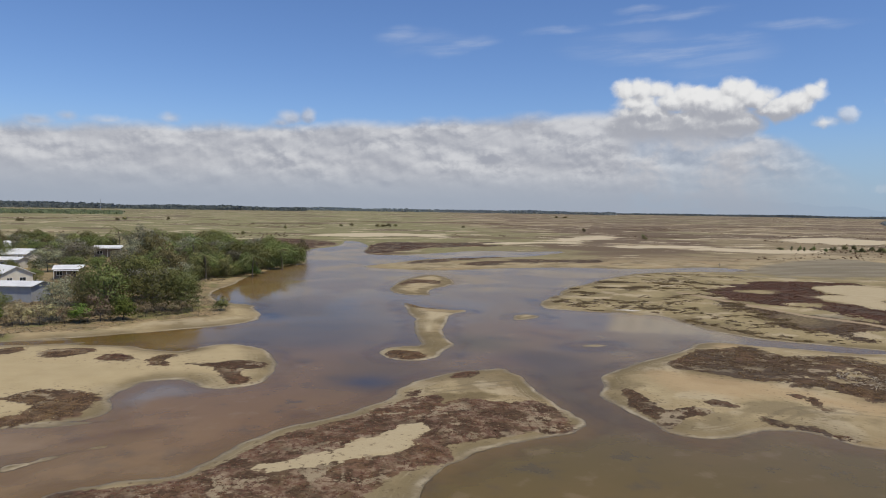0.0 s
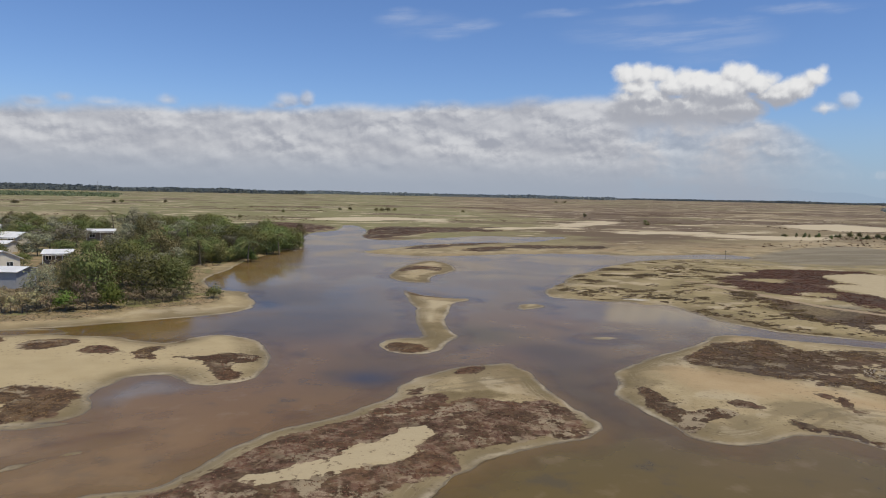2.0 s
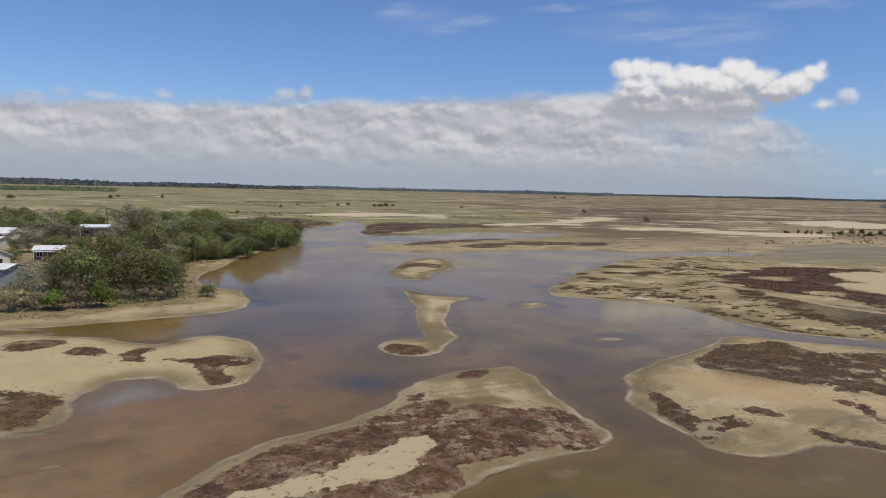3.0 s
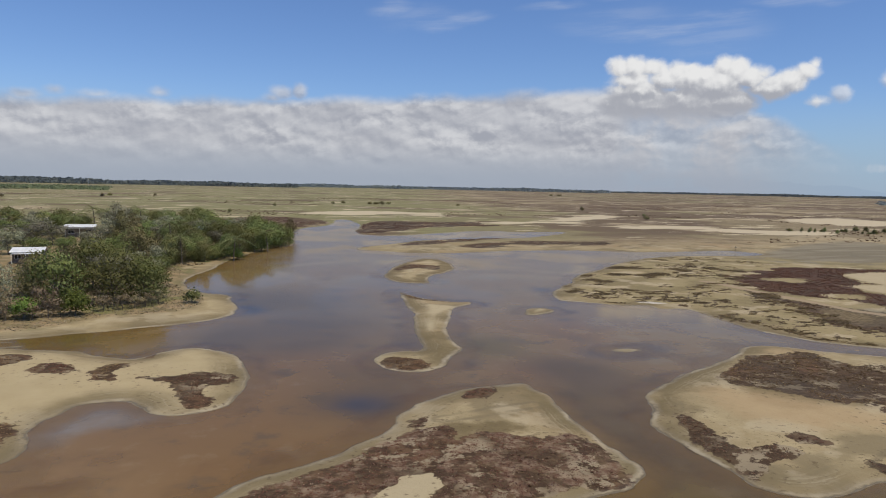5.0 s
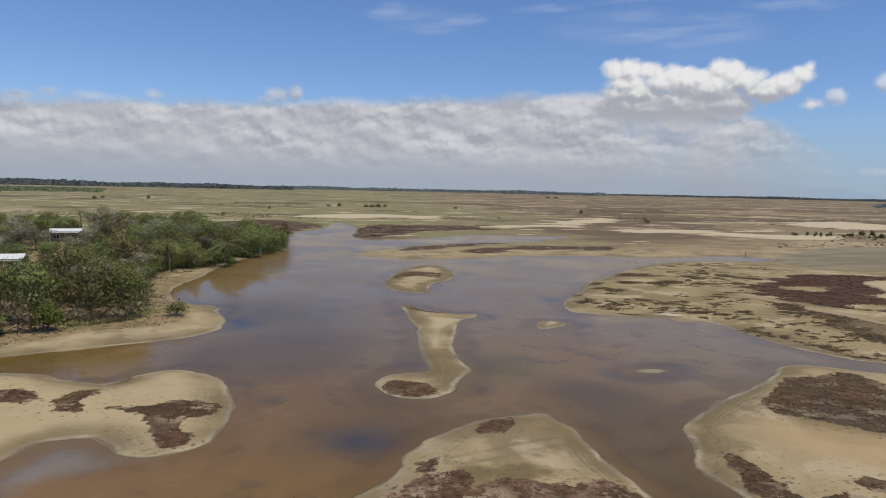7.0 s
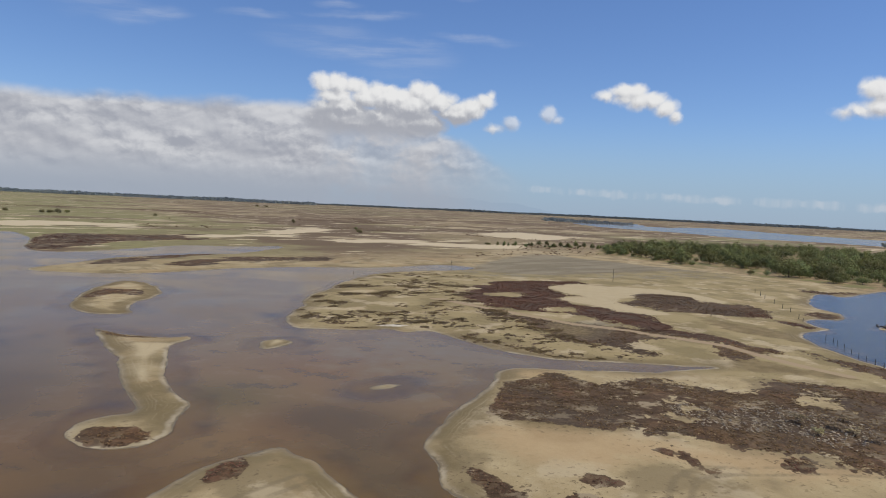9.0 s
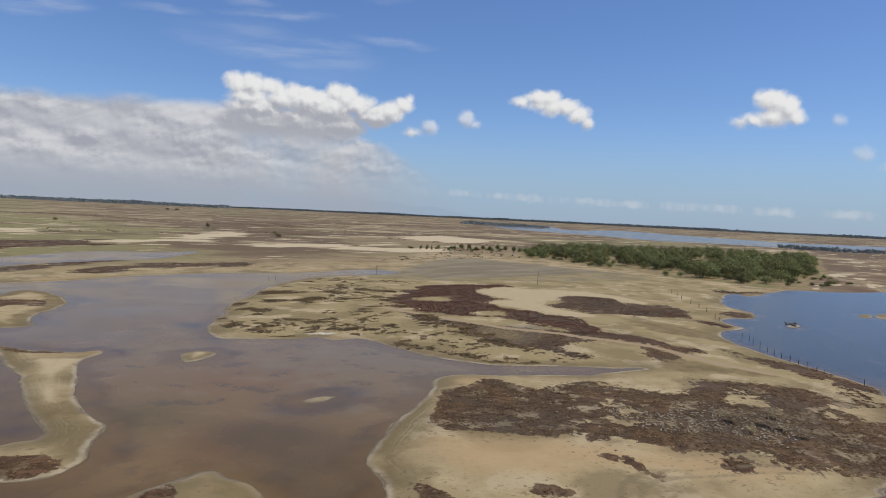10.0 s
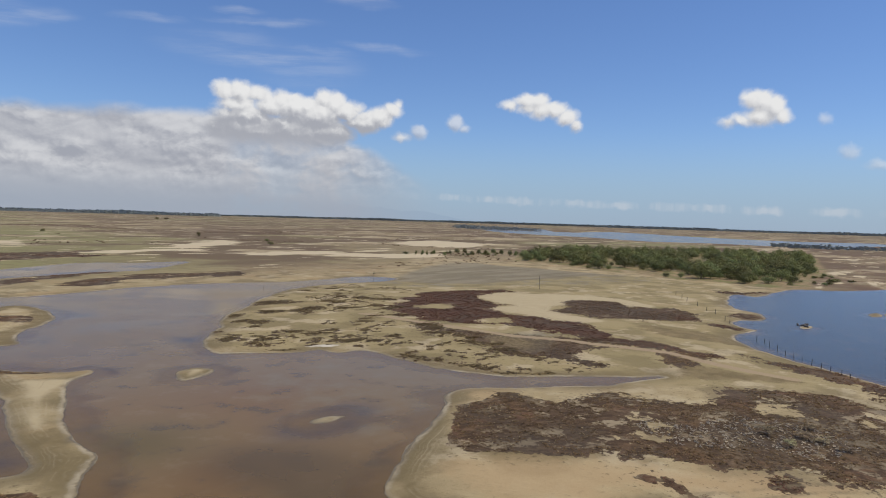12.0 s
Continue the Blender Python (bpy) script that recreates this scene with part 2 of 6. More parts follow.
SHORE_CREEK = [(69.6, 92.2), (71.1, 85.9), (73.8, 81.1), (80.4, 76.5), (83.4, 73.4), (89.0, 68.9), (83.0, 70.6), (79.6, 71.5), (76.2, 73.6), (69.7, 77.9), (65.2, 81.6), (61.8, 82.3), (59.1, 81.2), (56.8, 78.6), (53.2, 76.4), (49.8, 74.3), (42.5, 70.3), (37.6, 66.9)]
SHORE_EAST = [(36, 65), (34.5, 61.4), (32.5, 58.3), (32.7, 53.7), (33, 48.9), (33.1, 46.1), (34.3, 44.5), (36.5, 43.6), (39, 43.9), (41.3, 44.5), (43.6, 44.4), (45.6, 43.2), (46.7, 41.2), (49, 38.3), (63.5, 34.6), (67.5, 34.4)]
SHORE_BEHIND = [(71, 34), (150, 20), (150, -80), (-150, -80), (-150, 99)]
SHORE_WEST = [(-39.2, 98.8), (-33.8, 100), (-28.9, 101), (-22.3, 103.2), (-15.4, 106), (-9.5, 107.7), (-4.7, 112.1), (-4.2, 117.6), (-5.1, 125.2), (-6.9, 131.5), (-10.4, 134.3), (-13.6, 139.8), (-15.6, 149.3), (-14.6, 158.6), (-12, 169), (-10.6, 181), (-8.1, 193.2), (-3.6, 207), (-0.1, 218.9), (3.7, 227.5), (7.6, 232)]
LAGOON = SHORE_NORTH + SHORE_LONG_BAR + SHORE_SPIT + SHORE_CREEK + SHORE_EAST + SHORE_BEHIND + SHORE_WEST
BARS = {
    "left_bar": [(-150, 92), (-38.3, 96.3), (-31.2, 95.9), (-25.7, 94.3), (-20.7, 93.1), (-18.3, 90.8), (-13.8, 88.5), (-11.2, 91.1), (-8.3, 92.6), (-5.1, 90.9), (-2.7, 86.7), (-1.6, 81), (-1.3, 76.6), (-2.1, 72.3), (-3.3, 69.9), (-4.8, 69), (-6.5, 68.3), (-8.3, 68.9), (-10, 71.4), (-12.3, 73), (-15.2, 72.3), (-16.9, 69.5), (-17.5, 66.4), (-16.8, 62.9), (-16.8, 60.5), (-18.2, 59.6), (-20.4, 59), (-22.5, 58.5), (-24.4, 57.8), (-150, 50)],
    "thin_bar": [(-21.1, 48.6), (-19.1, 49.5), (-17.5, 50.6), (-16.1, 51.4), (-14.2, 52.3), (-12.4, 54.4), (-10, 56.4), (-10.3, 55.5), (-12, 53.1), (-14, 51.3), (-15.9, 50.6), (-17.2, 49.6), (-18.8, 48.4), (-20.6, 47.2)],
    "fore": [(-16.7, 41.9), (-15.4, 43.1), (-12.3, 44), (-8.6, 44.4), (-6.9, 46.2), (-5, 48.5), (-2.9, 51.4), (-0.6, 54), (2, 55.3), (5.8, 57.5), (10.3, 61.3), (13, 66), (16.2, 69), (21.7, 71.1), (26.3, 71.8), (26.9, 69.4), (26.8, 65.3), (26.5, 59.4), (26.7, 56.2), (27, 53.2), (27.1, 50.1), (26.2, 48.7), (24.3, 47.3), (21.3, 46.4), (17.9, 45.6), (15.2, 44.8), (12.7, 42.8), (11, 41.1), (9.7, 39.3), (8.6, 36.9), (6.6, 32.6), (-3.7, 30.7), (-16.6, 36)],
    "bowtie": [(24.1, 132.4), (25.6, 128.5), (27.9, 122.9), (31.1, 119.8), (34.5, 118.8), (31.0, 114.2), (28.7, 110.0), (26.2, 102.2), (24.1, 95.5), (23.8, 90.1), (23.7, 86.8), (22.5, 84.2), (21.3, 82.3), (20.6, 80.4), (19.4, 78.9), (17.4, 78.0), (15.0, 78.2), (13.5, 79.3), (12.6, 81.4), (12.3, 83.7), (13.1, 85.4), (14.7, 86.6), (16.8, 87.2), (18.4, 87.2), (19.2, 89.2), (19.8, 94.7), (20.8, 101.2), (22.2, 108.8), (22.9, 114.4), (23.2, 121.9)],
    "isle2": [(26.0, 158.4), (28.5, 166.0), (34.4, 178.9), (41.5, 187.3), (45.9, 183.1), (45.5, 169.9), (42.4, 161.7), (39.2, 157.1), (36.5, 155.5), (33.7, 149.6), (32.5, 142.5), (28.0, 143.1), (25.4, 146.4), (24.8, 151.4)],
    "tiny": [(40.8, 109.1), (42.5, 111.6), (44.7, 112.3), (46.0, 110.6), (45.8, 108.8), (42.4, 106.6), (40.4, 106.5)],
    "ring": [(42.3, 83.7), (44.5, 84.1), (46.7, 83), (46.4, 81.9), (43.4, 81.6), (41.9, 82.4)],
}
BLUE_LAGOON = [(206.3, 103.2), (185.6, 96), (177.1, 90.9), (174.3, 86.9), (169.9, 82), (161.2, 79.2), (156.6, 81.9), (150.8, 81.8), (144.5, 77.2), (143.6, 74.6), (133.5, 74.9), (128.7, 73.8), (121.8, 67), (116.4, 59.9), (113.1, 54.1), (109.3, 48.8), (105.4, 43.5), (90, 29.5), (166, -4.1), (784, -111), (352, 63), (286, 77), (261, 87), (251, 98), (232.3, 98.4), (211.9, 97.5), (214.9, 103.6)]
BLUE_BARS = [
    [(155.6, 70.4), (159.6, 70.4), (159.4, 68.9), (154.7, 68.5)],
    [(193.7, 65.2), (199.8, 64.9), (194.7, 62.6), (190.1, 63.3)],
    [(199.5, 63), (210.1, 61.3), (197.6, 57.9), (193.1, 60.6)],
]
FAR_WATER = [(1123, 989), (1711, 1285), (1219, 833), (1514, 863), (1291, 614), (1256, 491), (1214, 340), (1366, 274), (824, 217), (838, 272), (807, 357), (776, 415), (830, 527), (902, 677)]
BEDS = {
    "bar_oval": [(-30.4, 87.2), (-30.3, 89.5), (-28.9, 90.7), (-26.4, 91.3), (-24.9, 89.7), (-25.2, 87), (-28, 85.2), (-29.6, 85.7)],
    "bar_ring": [(-23.6, 84.7), (-23, 85.9), (-22.3, 87.1), (-20.1, 86.4), (-19.1, 84.3), (-19.9, 82.5), (-22.6, 83)],
    "bar_hook": [(-16.5, 81.3), (-16.1, 84.4), (-14.6, 85.5), (-14.5, 84.2), (-15.3, 82.4), (-14.1, 79.4), (-15.5, 79.3)],
    "bar_heart": [(-11.8, 79.6), (-8.6, 79.1), (-7.4, 80.1), (-3.1, 79.7), (-2.5, 77.4), (-4.1, 75.6), (-5.5, 75.9), (-5.3, 73.1), (-4.2, 71.6), (-4.7, 69.7), (-6.3, 70.2), (-7.4, 74), (-8.8, 77), (-10.6, 78.8)],
    "bar_dot": [(-13.1, 89.9), (-12.3, 90.9), (-11.5, 89.3), (-12.4, 88.3)],
    "bar_far": [(-40.2, 90.8), (-36.9, 92.3), (-34.9, 93.5), (-33.8, 90.8), (-34.3, 88.8), (-35.6, 88.7)],
    "bar_near": [(-29.6, 66.6), (-27.7, 66.9), (-25.7, 69.2), (-22.2, 68.9), (-19.8, 67.9), (-19.1, 66.3), (-19.3, 63.7), (-19.4, 60.7), (-20.7, 60.1), (-22.9, 59.8), (-23.6, 58.5), (-25.9, 57), (-25.4, 60.5), (-23.9, 61.4), (-23.9, 64.2), (-26.4, 65.8)],
    "fore_big": [(-0.6, 50.9), (2.4, 53.5), (6.8, 56.1), (10.6, 59.2), (13.2, 60.5), (14.9, 60.2), (15.1, 57.3), (17.9, 57.8), (21.7, 56.7), (24, 57.7), (25.3, 56.4), (26.3, 53.7), (25.5, 50.8), (24.9, 48.4), (23.1, 47.5), (20.3, 47.9), (17.4, 47.2), (14.7, 46.5), (12.5, 45.4), (12.6, 43.3), (10.3, 42.1), (8.4, 41.4), (6.9, 39.9), (5, 37.7), (2.8, 34.5), (-13.4, 35.3), (-15.5, 42.2), (-12.7, 42.6), (-8.4, 43), (-5.9, 44.6), (-3.6, 47), (-2.6, 48.7)],
    "fore_oval": [(18.6, 68.6), (20.8, 70.7), (22.8, 71.2), (22.3, 69.1), (20.3, 67.5), (18.5, 67.1)],
    "fore_dot": [(12.3, 62.2), (13.7, 63.3), (13.8, 61.9), (12.5, 60.9)],
    "bow_oval": [(12.8, 82.0), (13.6, 83.5), (14.9, 84.0), (16.6, 83.2), (17.6, 81.6), (18.2, 80.0), (17.2, 78.6), (15.0, 78.2), (13.4, 79.1)],
    "bow_strip": [(24.4, 131.1), (27.0, 127.7), (29.5, 123.3), (31.8, 121.8), (30.1, 119.9), (27.9, 120.7), (25.1, 123.8)],
    "isle2_strip": [(29.6, 164.6), (34.6, 172.8), (37.2, 171.5), (40.3, 166.8), (38.4, 161.7), (34.4, 165.2), (30.6, 161.4)],
    "long_a": [(41.7, 223.3), (50.1, 237.7), (71, 254), (90, 260), (88, 254), (72.3, 242.3), (57.9, 229.7), (49.1, 227.6)],
    "long_b": [(59, 217.7), (70.6, 229.1), (92.9, 241.6), (106.9, 235.4), (119.7, 232.2), (116.9, 224.4), (101.3, 222.6), (86.1, 223.4), (71.1, 217.1)],
    "isle_slug": [(35.6, 59.4), (36.9, 59.4), (36.7, 56.2), (36.3, 53.8), (36.0, 51.9), (37.4, 51.0), (39.4, 51.2), (40.4, 49.9), (38.5, 49.0), (36.6, 48.4), (34.6, 47.1), (33.6, 47.0), (33.8, 48.6), (33.9, 50.4), (33.8, 52.3), (34.4, 55.6)],
    "isle_a": [(41.9, 52.8), (43.4, 52.7), (43.9, 51.2), (42.5, 51.0), (41.6, 51.8)],
    "isle_b": [(44.1, 47.6), (44.9, 47.1), (45.3, 46.1), (45.2, 44.8), (44.2, 45.1), (43.7, 46.1)],
    "isle_c": [(45.4, 44.7), (47.0, 44.8), (47.4, 43.5), (46.9, 42.3), (45.7, 41.7), (45.0, 42.6)],
    "isle_d": [(54.8, 53.6), (54.5, 52.1), (54.0, 50.5), (52.6, 49.5), (52.4, 50.8)],
    "purple": [(97.7, 132.3), (111.8, 146.1), (126.2, 153.1), (140.2, 153.8), (152.7, 149.7), (150.5, 141.7), (134.8, 139.7), (129.2, 130.2), (129, 123.5), (123.3, 120.2), (119.1, 123.5), (117, 116.8), (118.1, 111.6), (120.9, 105.5), (117.6, 99.9), (115.8, 94.8), (112.1, 89.8), (105.6, 87.3), (105.1, 92.9), (103.5, 98), (101.5, 105.7), (97.8, 114.1), (95.9, 121.7), (95, 127.4)],
    "brown": [(91.9, 121.5), (93.4, 115.9), (96.1, 105.4), (99.6, 97.7), (101.6, 90.6), (104.1, 85.9), (100.9, 83.2), (95.6, 81.3), (92, 82.1), (89.4, 81.9), (89.1, 79.2), (89.1, 76.8), (85.2, 77.7), (86.1, 82.2), (85.5, 86), (83.9, 89.1), (83.4, 92.1), (85.4, 97.4), (88.1, 103.6), (88.8, 109.9), (89.1, 116.2)],
    "dome": [(129.8, 114.6), (145.2, 119.5), (154.2, 118.5), (155.8, 112.8), (151.6, 108.1), (154.9, 103), (157.8, 97.1), (151.3, 91.6), (143.1, 89), (135.5, 91.7), (130.4, 98.2), (128.6, 105.6), (127.5, 110)],
    "tail_a": [(149.3, 91.8), (145.4, 85), (143.5, 79.4), (141.3, 76), (137.9, 76.6), (138.5, 83.2)],
    "tail_b": [(107.6, 87.4), (111, 82.6), (109, 73.4), (107.5, 68), (105.8, 68.2), (105.6, 75.6), (105.7, 83)],
    "blob_a": [(97.7, 73.8), (103.3, 74.5), (106.5, 71.3), (105.1, 67.7), (99.5, 66), (95.7, 67.3), (94.6, 69.8), (95.4, 72)],
    "shore_a": [(115.5, 71.8), (115.1, 66.5), (114.3, 61.8), (113.6, 57.4), (112.5, 53.2), (108.9, 49.9), (105.2, 49.9), (103.8, 51.6), (104.2, 55.3), (105.8, 59.7), (110.8, 65.8)],
    "shore_b": [(103.7, 48.3), (108.4, 47.9), (106.1, 45.1), (102.4, 39.8), (93.6, 38.5), (96.4, 43.1), (99.4, 45.3), (101.3, 47.3)],
    "shore_c": [(161.5, 84.8), (166.9, 85.7), (166.1, 82.2), (161.6, 80), (157.6, 82.3)],
    "shore_d": [(214.1, 110.3), (224.7, 103.7), (231.2, 99), (217.3, 99.4), (211.1, 103.9)],
    "great": [(47.4, 69.4), (49.3, 71.2), (53.4, 74.0), (57.1, 76.7), (61.2, 76.0), (64.4, 77.0), (66.7, 76.2), (66.8, 73.7), (67.0, 71.4), (69.6, 70.0), (74.7, 69.7), (76.2, 67.8), (74.6, 65.4), (76.7, 62.8), (77.9, 60.6), (82.5, 59.9), (88.5, 61.9), (90.9, 60.4), (91.5, 56.3), (94.2, 52.5), (95.3, 48.9), (93.2, 46.0), (92.2, 42.0), (97, 46), (98, 38), (74, 34), (66.2, 37.3), (65.2, 39.7), (63.4, 41.3), (64.1, 43.7), (63.9, 45.9), (61.1, 47.8), (58.4, 51.1), (58.1, 53.5), (55.3, 55.9), (56.9, 57.5), (53.8, 59.6), (50.1, 63.2), (47.5, 65.7), (47.0, 67.6)],
    "south_a": [(52.7, 53.8), (53.8, 52.7), (52.0, 51.5), (51.6, 52.2)],
    "south_b": [(52.2, 49.0), (52.9, 47.9), (51.8, 47.2), (51.4, 47.8)],
    "south_c": [(58.4, 45.5), (61.2, 45.5), (61, 44.1), (59.3, 43.4), (57.9, 44.7)],
    "south_d": [(46.4, 41.7), (47.9, 41.9), (48.3, 40.9), (46.7, 40.3)],
    "mouth_l": [(-28, 358), (0, 404), (22, 379), (29, 362), (28, 345), (19, 325), (12, 316), (-12, 307)],
    "mouth_r": [(36, 298), (46, 345), (60, 369), (87, 357), (114, 368), (129, 356), (112, 328), (76, 316), (57, 294), (39, 276)],
}
BARE = {
    "fore_hole": [(-3.0, 43.4), (-2.5, 45.1), (-0.6, 45.5), (2.0, 46.2), (4.8, 46.9), (7.9, 49.1), (11.3, 51.6), (11.4, 50.0), (8.4, 46.2), (5.9, 45.2), (3.6, 43.5), (1.0, 42.5), (-1.4, 42.4)],
    "white": [(147.3, 143.2), (153.4, 136.1), (160.7, 129.8), (164.3, 121.2), (163.4, 113.8), (157.4, 102.8), (151.6, 108.1), (156.9, 113.5), (155.3, 119.2), (146.2, 120.2), (131.4, 115.8), (126.1, 109.8), (125.4, 99.4), (117.2, 100.9), (118.8, 112.1), (117.7, 117.4), (119.1, 123.5), (129, 123.5), (130.1, 130.9), (134.8, 139.7)],
    "great_a": [(84.6, 55.1), (85.9, 53), (82.2, 48.7), (79.9, 49.7), (81.4, 52)],
    "great_c": [(63.2, 60.1), (69.1, 62.0), (66.8, 57.9), (62.4, 56.2), (60.6, 57.2)],
    "great_b": [(84, 45.5), (90.2, 44.4), (99.2, 42.2), (98.1, 39.1), (87, 37.4), (86, 41.3), (83.3, 44.5)],
    "tongue": [(112, 357), (148, 370), (185, 416), (214, 452), (248, 468), (215, 408), (187, 380), (163, 353), (139, 345), (108, 335)],
    "streak_r": [(182, 337), (225, 325), (252, 300), (268, 290), (246, 270), (229, 275), (203, 300), (172, 315)],
    "pale_r": [(348, 411), (417, 443), (447, 410), (374, 342), (339, 359)],
    "pale_l": [(23, 453), (57, 487), (114, 475), (103, 429), (75, 442), (36, 430)],
}
GROVE = [(271, 226), (278, 221), (257, 179), (254, 156), (245.8, 136), (251, 117), (248.8, 106.5), (263, 100), (296, 109), (345, 115), (444, 143), (542, 174), (533, 222), (447, 271), (345, 273)]
CLEAR1 = [(278, 181), (274, 168), (257, 155), (248.1, 160.8)]
CLEAR2 = [(353, 184), (397, 193), (385, 183), (338, 166), (327, 170)]
WEST = [(-48.7, 112), (-44.3, 112.9), (-38, 113.6), (-32.2, 113.8), (-28.5, 116.7), (-24.6, 122.4), (-18, 126.9), (-18.5, 137), (-21.8, 156.1), (-21.3, 173.8), (-12.4, 187.2), (-8.4, 200), (-0.1, 223.2), (7.4, 236.9), (7, 271), (-25, 315), (-72, 314), (-119, 321), (-133, 313)]
OLIVE_DOME = [(92.4, 102.2), (97.8, 100.1), (101.4, 95.2), (95.4, 90.9), (87.7, 88.7), (86.8, 92.6), (88.2, 97.4)]
TRACK = [(91.9, 134.7), (92.7, 125.1), (94.6, 111.5), (95.9, 99.1), (100.3, 90.2), (100.8, 86.1), (103.0, 81.0), (104.1, 74.6), (101.5, 66.3), (100.6, 61.0), (100.4, 55.7)]
POOLSIDE = [(228.1, 236.1), (235.3, 208.8), (236.5, 180.1), (237.5, 154.9), (233.2, 141), (205, 136.9), (175, 149.8), (148.2, 161.3), (137.2, 174.2), (145.7, 189.1)]
RUTS = [
    [(-23.8, 93.4), (-21.3, 92.1), (-18.6, 90.1), (-15.8, 88.5), (-13.9, 88.2)],
    [(50.2, 48.7), (52.5, 48.5), (55.3, 46.4), (59.9, 43.6), (63.8, 40.5), (67.3, 38.4)],
    [(15.2, 62.3), (18.1, 62.7), (21.3, 63.7), (24.6, 64.6)],
    [(44.5, 46.5), (48.7, 48.4), (51.1, 48.5), (54.2, 47.3)],
]
SALT = [
    [(63.1, 114.8), (65.4, 115), (67.6, 114.2), (69.3, 111.9), (66.5, 112)],
    [(131.9, 74.5), (139.5, 75.6), (144.4, 74.9), (139.1, 74.3), (131.3, 73.5)],
    [(188, 97.3), (200.8, 101.6), (205.6, 102.1), (186.4, 95.6)],
    [(154.4, 82.3), (157.6, 82.3), (152.6, 80.7), (149.6, 80.7)],
    [(74.4, 65.7), (74.8, 64.7), (74.5, 64), (73.6, 64.4)],
    [(75.5, 39.2), (76.6, 39), (75.5, 38.3), (74.2, 38.7)],
]
DAMP = [
    [(20.5, 96.4), (24.2, 95.8), (23.2, 89.3), (23.1, 85.8), (21.1, 81.9), (19.8, 80.3), (18.8, 81.6), (18.0, 83.4), (19.4, 87.7), (19.7, 91.9)],
    [(15.2, 61.0), (18.3, 60.8), (21.7, 59.1), (20.0, 57.8), (17.7, 57.5), (14.7, 57.1)],
    [(41.6, 70), (51.2, 77.3), (57.2, 79), (46.9, 70.4), (40.3, 65.4), (34.9, 60.3), (36.4, 63.4)],
    [(48.2, 67.3), (52.1, 63.5), (51.5, 58.9), (46.6, 58.9), (45.7, 61.4)],
    [(26, 71), (26.5, 67.2), (25.9, 59.5), (26.2, 56.3), (24.3, 58.7), (24.4, 63.3)],
    [(98.5, 70.3), (98.6, 63.5), (99.4, 57.6), (99.2, 53.1), (95.2, 59.1), (90.7, 65)],
    [(-28.4, 71.6), (-27.7, 76.3), (-24.6, 79.8), (-28.1, 77.7), (-29.8, 74.2)],
    [(127.6, 91.5), (129.3, 82.7), (127.6, 73.2), (122.4, 67.3), (120.6, 74.5), (120.8, 84.3)],
]
OCHRE = [(43.0, 66.1), (49.1, 62.4), (54.4, 56.5), (57.1, 51.5), (61.1, 46.4), (63.6, 40.1), (57.5, 42.5), (53.3, 48.8), (49.9, 52.8), (44.1, 54.2), (41.2, 59.5)]
BOW_CORE = [(24.1, 122.9), (26.7, 117.7), (31.5, 115.0), (28.6, 110.7), (25.6, 104.7), (23.3, 97.0), (21.3, 97.3), (21.6, 101.1), (23.5, 107.1), (24.8, 114.5)]
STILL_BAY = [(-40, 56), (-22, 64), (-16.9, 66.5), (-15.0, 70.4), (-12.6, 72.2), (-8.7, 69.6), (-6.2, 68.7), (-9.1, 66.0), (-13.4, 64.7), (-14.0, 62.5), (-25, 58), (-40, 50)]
DRY_STRIP = [(-48, 103), (-36, 104), (-29.7, 105.2), (-24.4, 111), (-20.5, 113.2), (-13.1, 115.7), (-10.2, 123), (-12.2, 134.5), (-18.5, 139.5), (-18.3, 129), (-24.6, 120), (-31.3, 112), (-48, 109)]
GREEN_STRIP = [(-19.9, 146), (-20.3, 159), (-16.5, 169.4), (-15.6, 175), (-16.4, 158.7), (-18.5, 148.6)]

# ---- fields over the plan ----
rng = np.random.default_rng(7)


def rounded(points, n=4, closed=True):
    """A smooth outline through the points of a plan."""
    p = np.array(points, float)
    out = []
    for i in range(len(p)):
        a, b, c, d = p[i - 1], p[i], p[(i + 1) % len(p)], p[(i + 2) % len(p)]
        for u in np.arange(n) / n:
            out.append(0.5 * (2 * b + (c - a) * u + (2 * a - 5 * b + 4 * c - d) * u**2 + (3 * b - a - 3 * c + d) * u**3))
    return np.array(out)


def outline_distance(x, y, outline):
    """Signed distance to a closed outline, negative inside."""
    best, inside = np.full(x.shape, 1e12), np.zeros(x.shape, bool)
    for (ax, ay), (bx, by) in zip(outline, np.roll(outline, -1, 0)):
        dx, dy = bx - ax, by - ay
        u = np.clip(((x - ax) * dx + (y - ay) * dy) / max(dx * dx + dy * dy, 1e-9), 0, 1)
        best = np.minimum(best, (x - ax - u * dx) ** 2 + (y - ay - u * dy) ** 2)
        if ay != by:
            cross = (ay > y) != (by > y)
            inside ^= cross & (x < ax + (y - ay) * dx / (by - ay))
    return np.where(inside, -1, 1) * np.sqrt(best)


def line_distance(x, y, points):
    best = np.full(x.shape, 1e12)
    for (ax, ay), (bx, by) in zip(points, points[1:]):
        dx, dy = bx - ax, by - ay
        u = np.clip(((x - ax) * dx + (y - ay) * dy) / (dx * dx + dy * dy), 0, 1)
        best = np.minimum(best, (x - ax - u * dx) ** 2 + (y - ay - u * dy) ** 2)
    return np.sqrt(best)


TABLE = rng.random((256, 256))


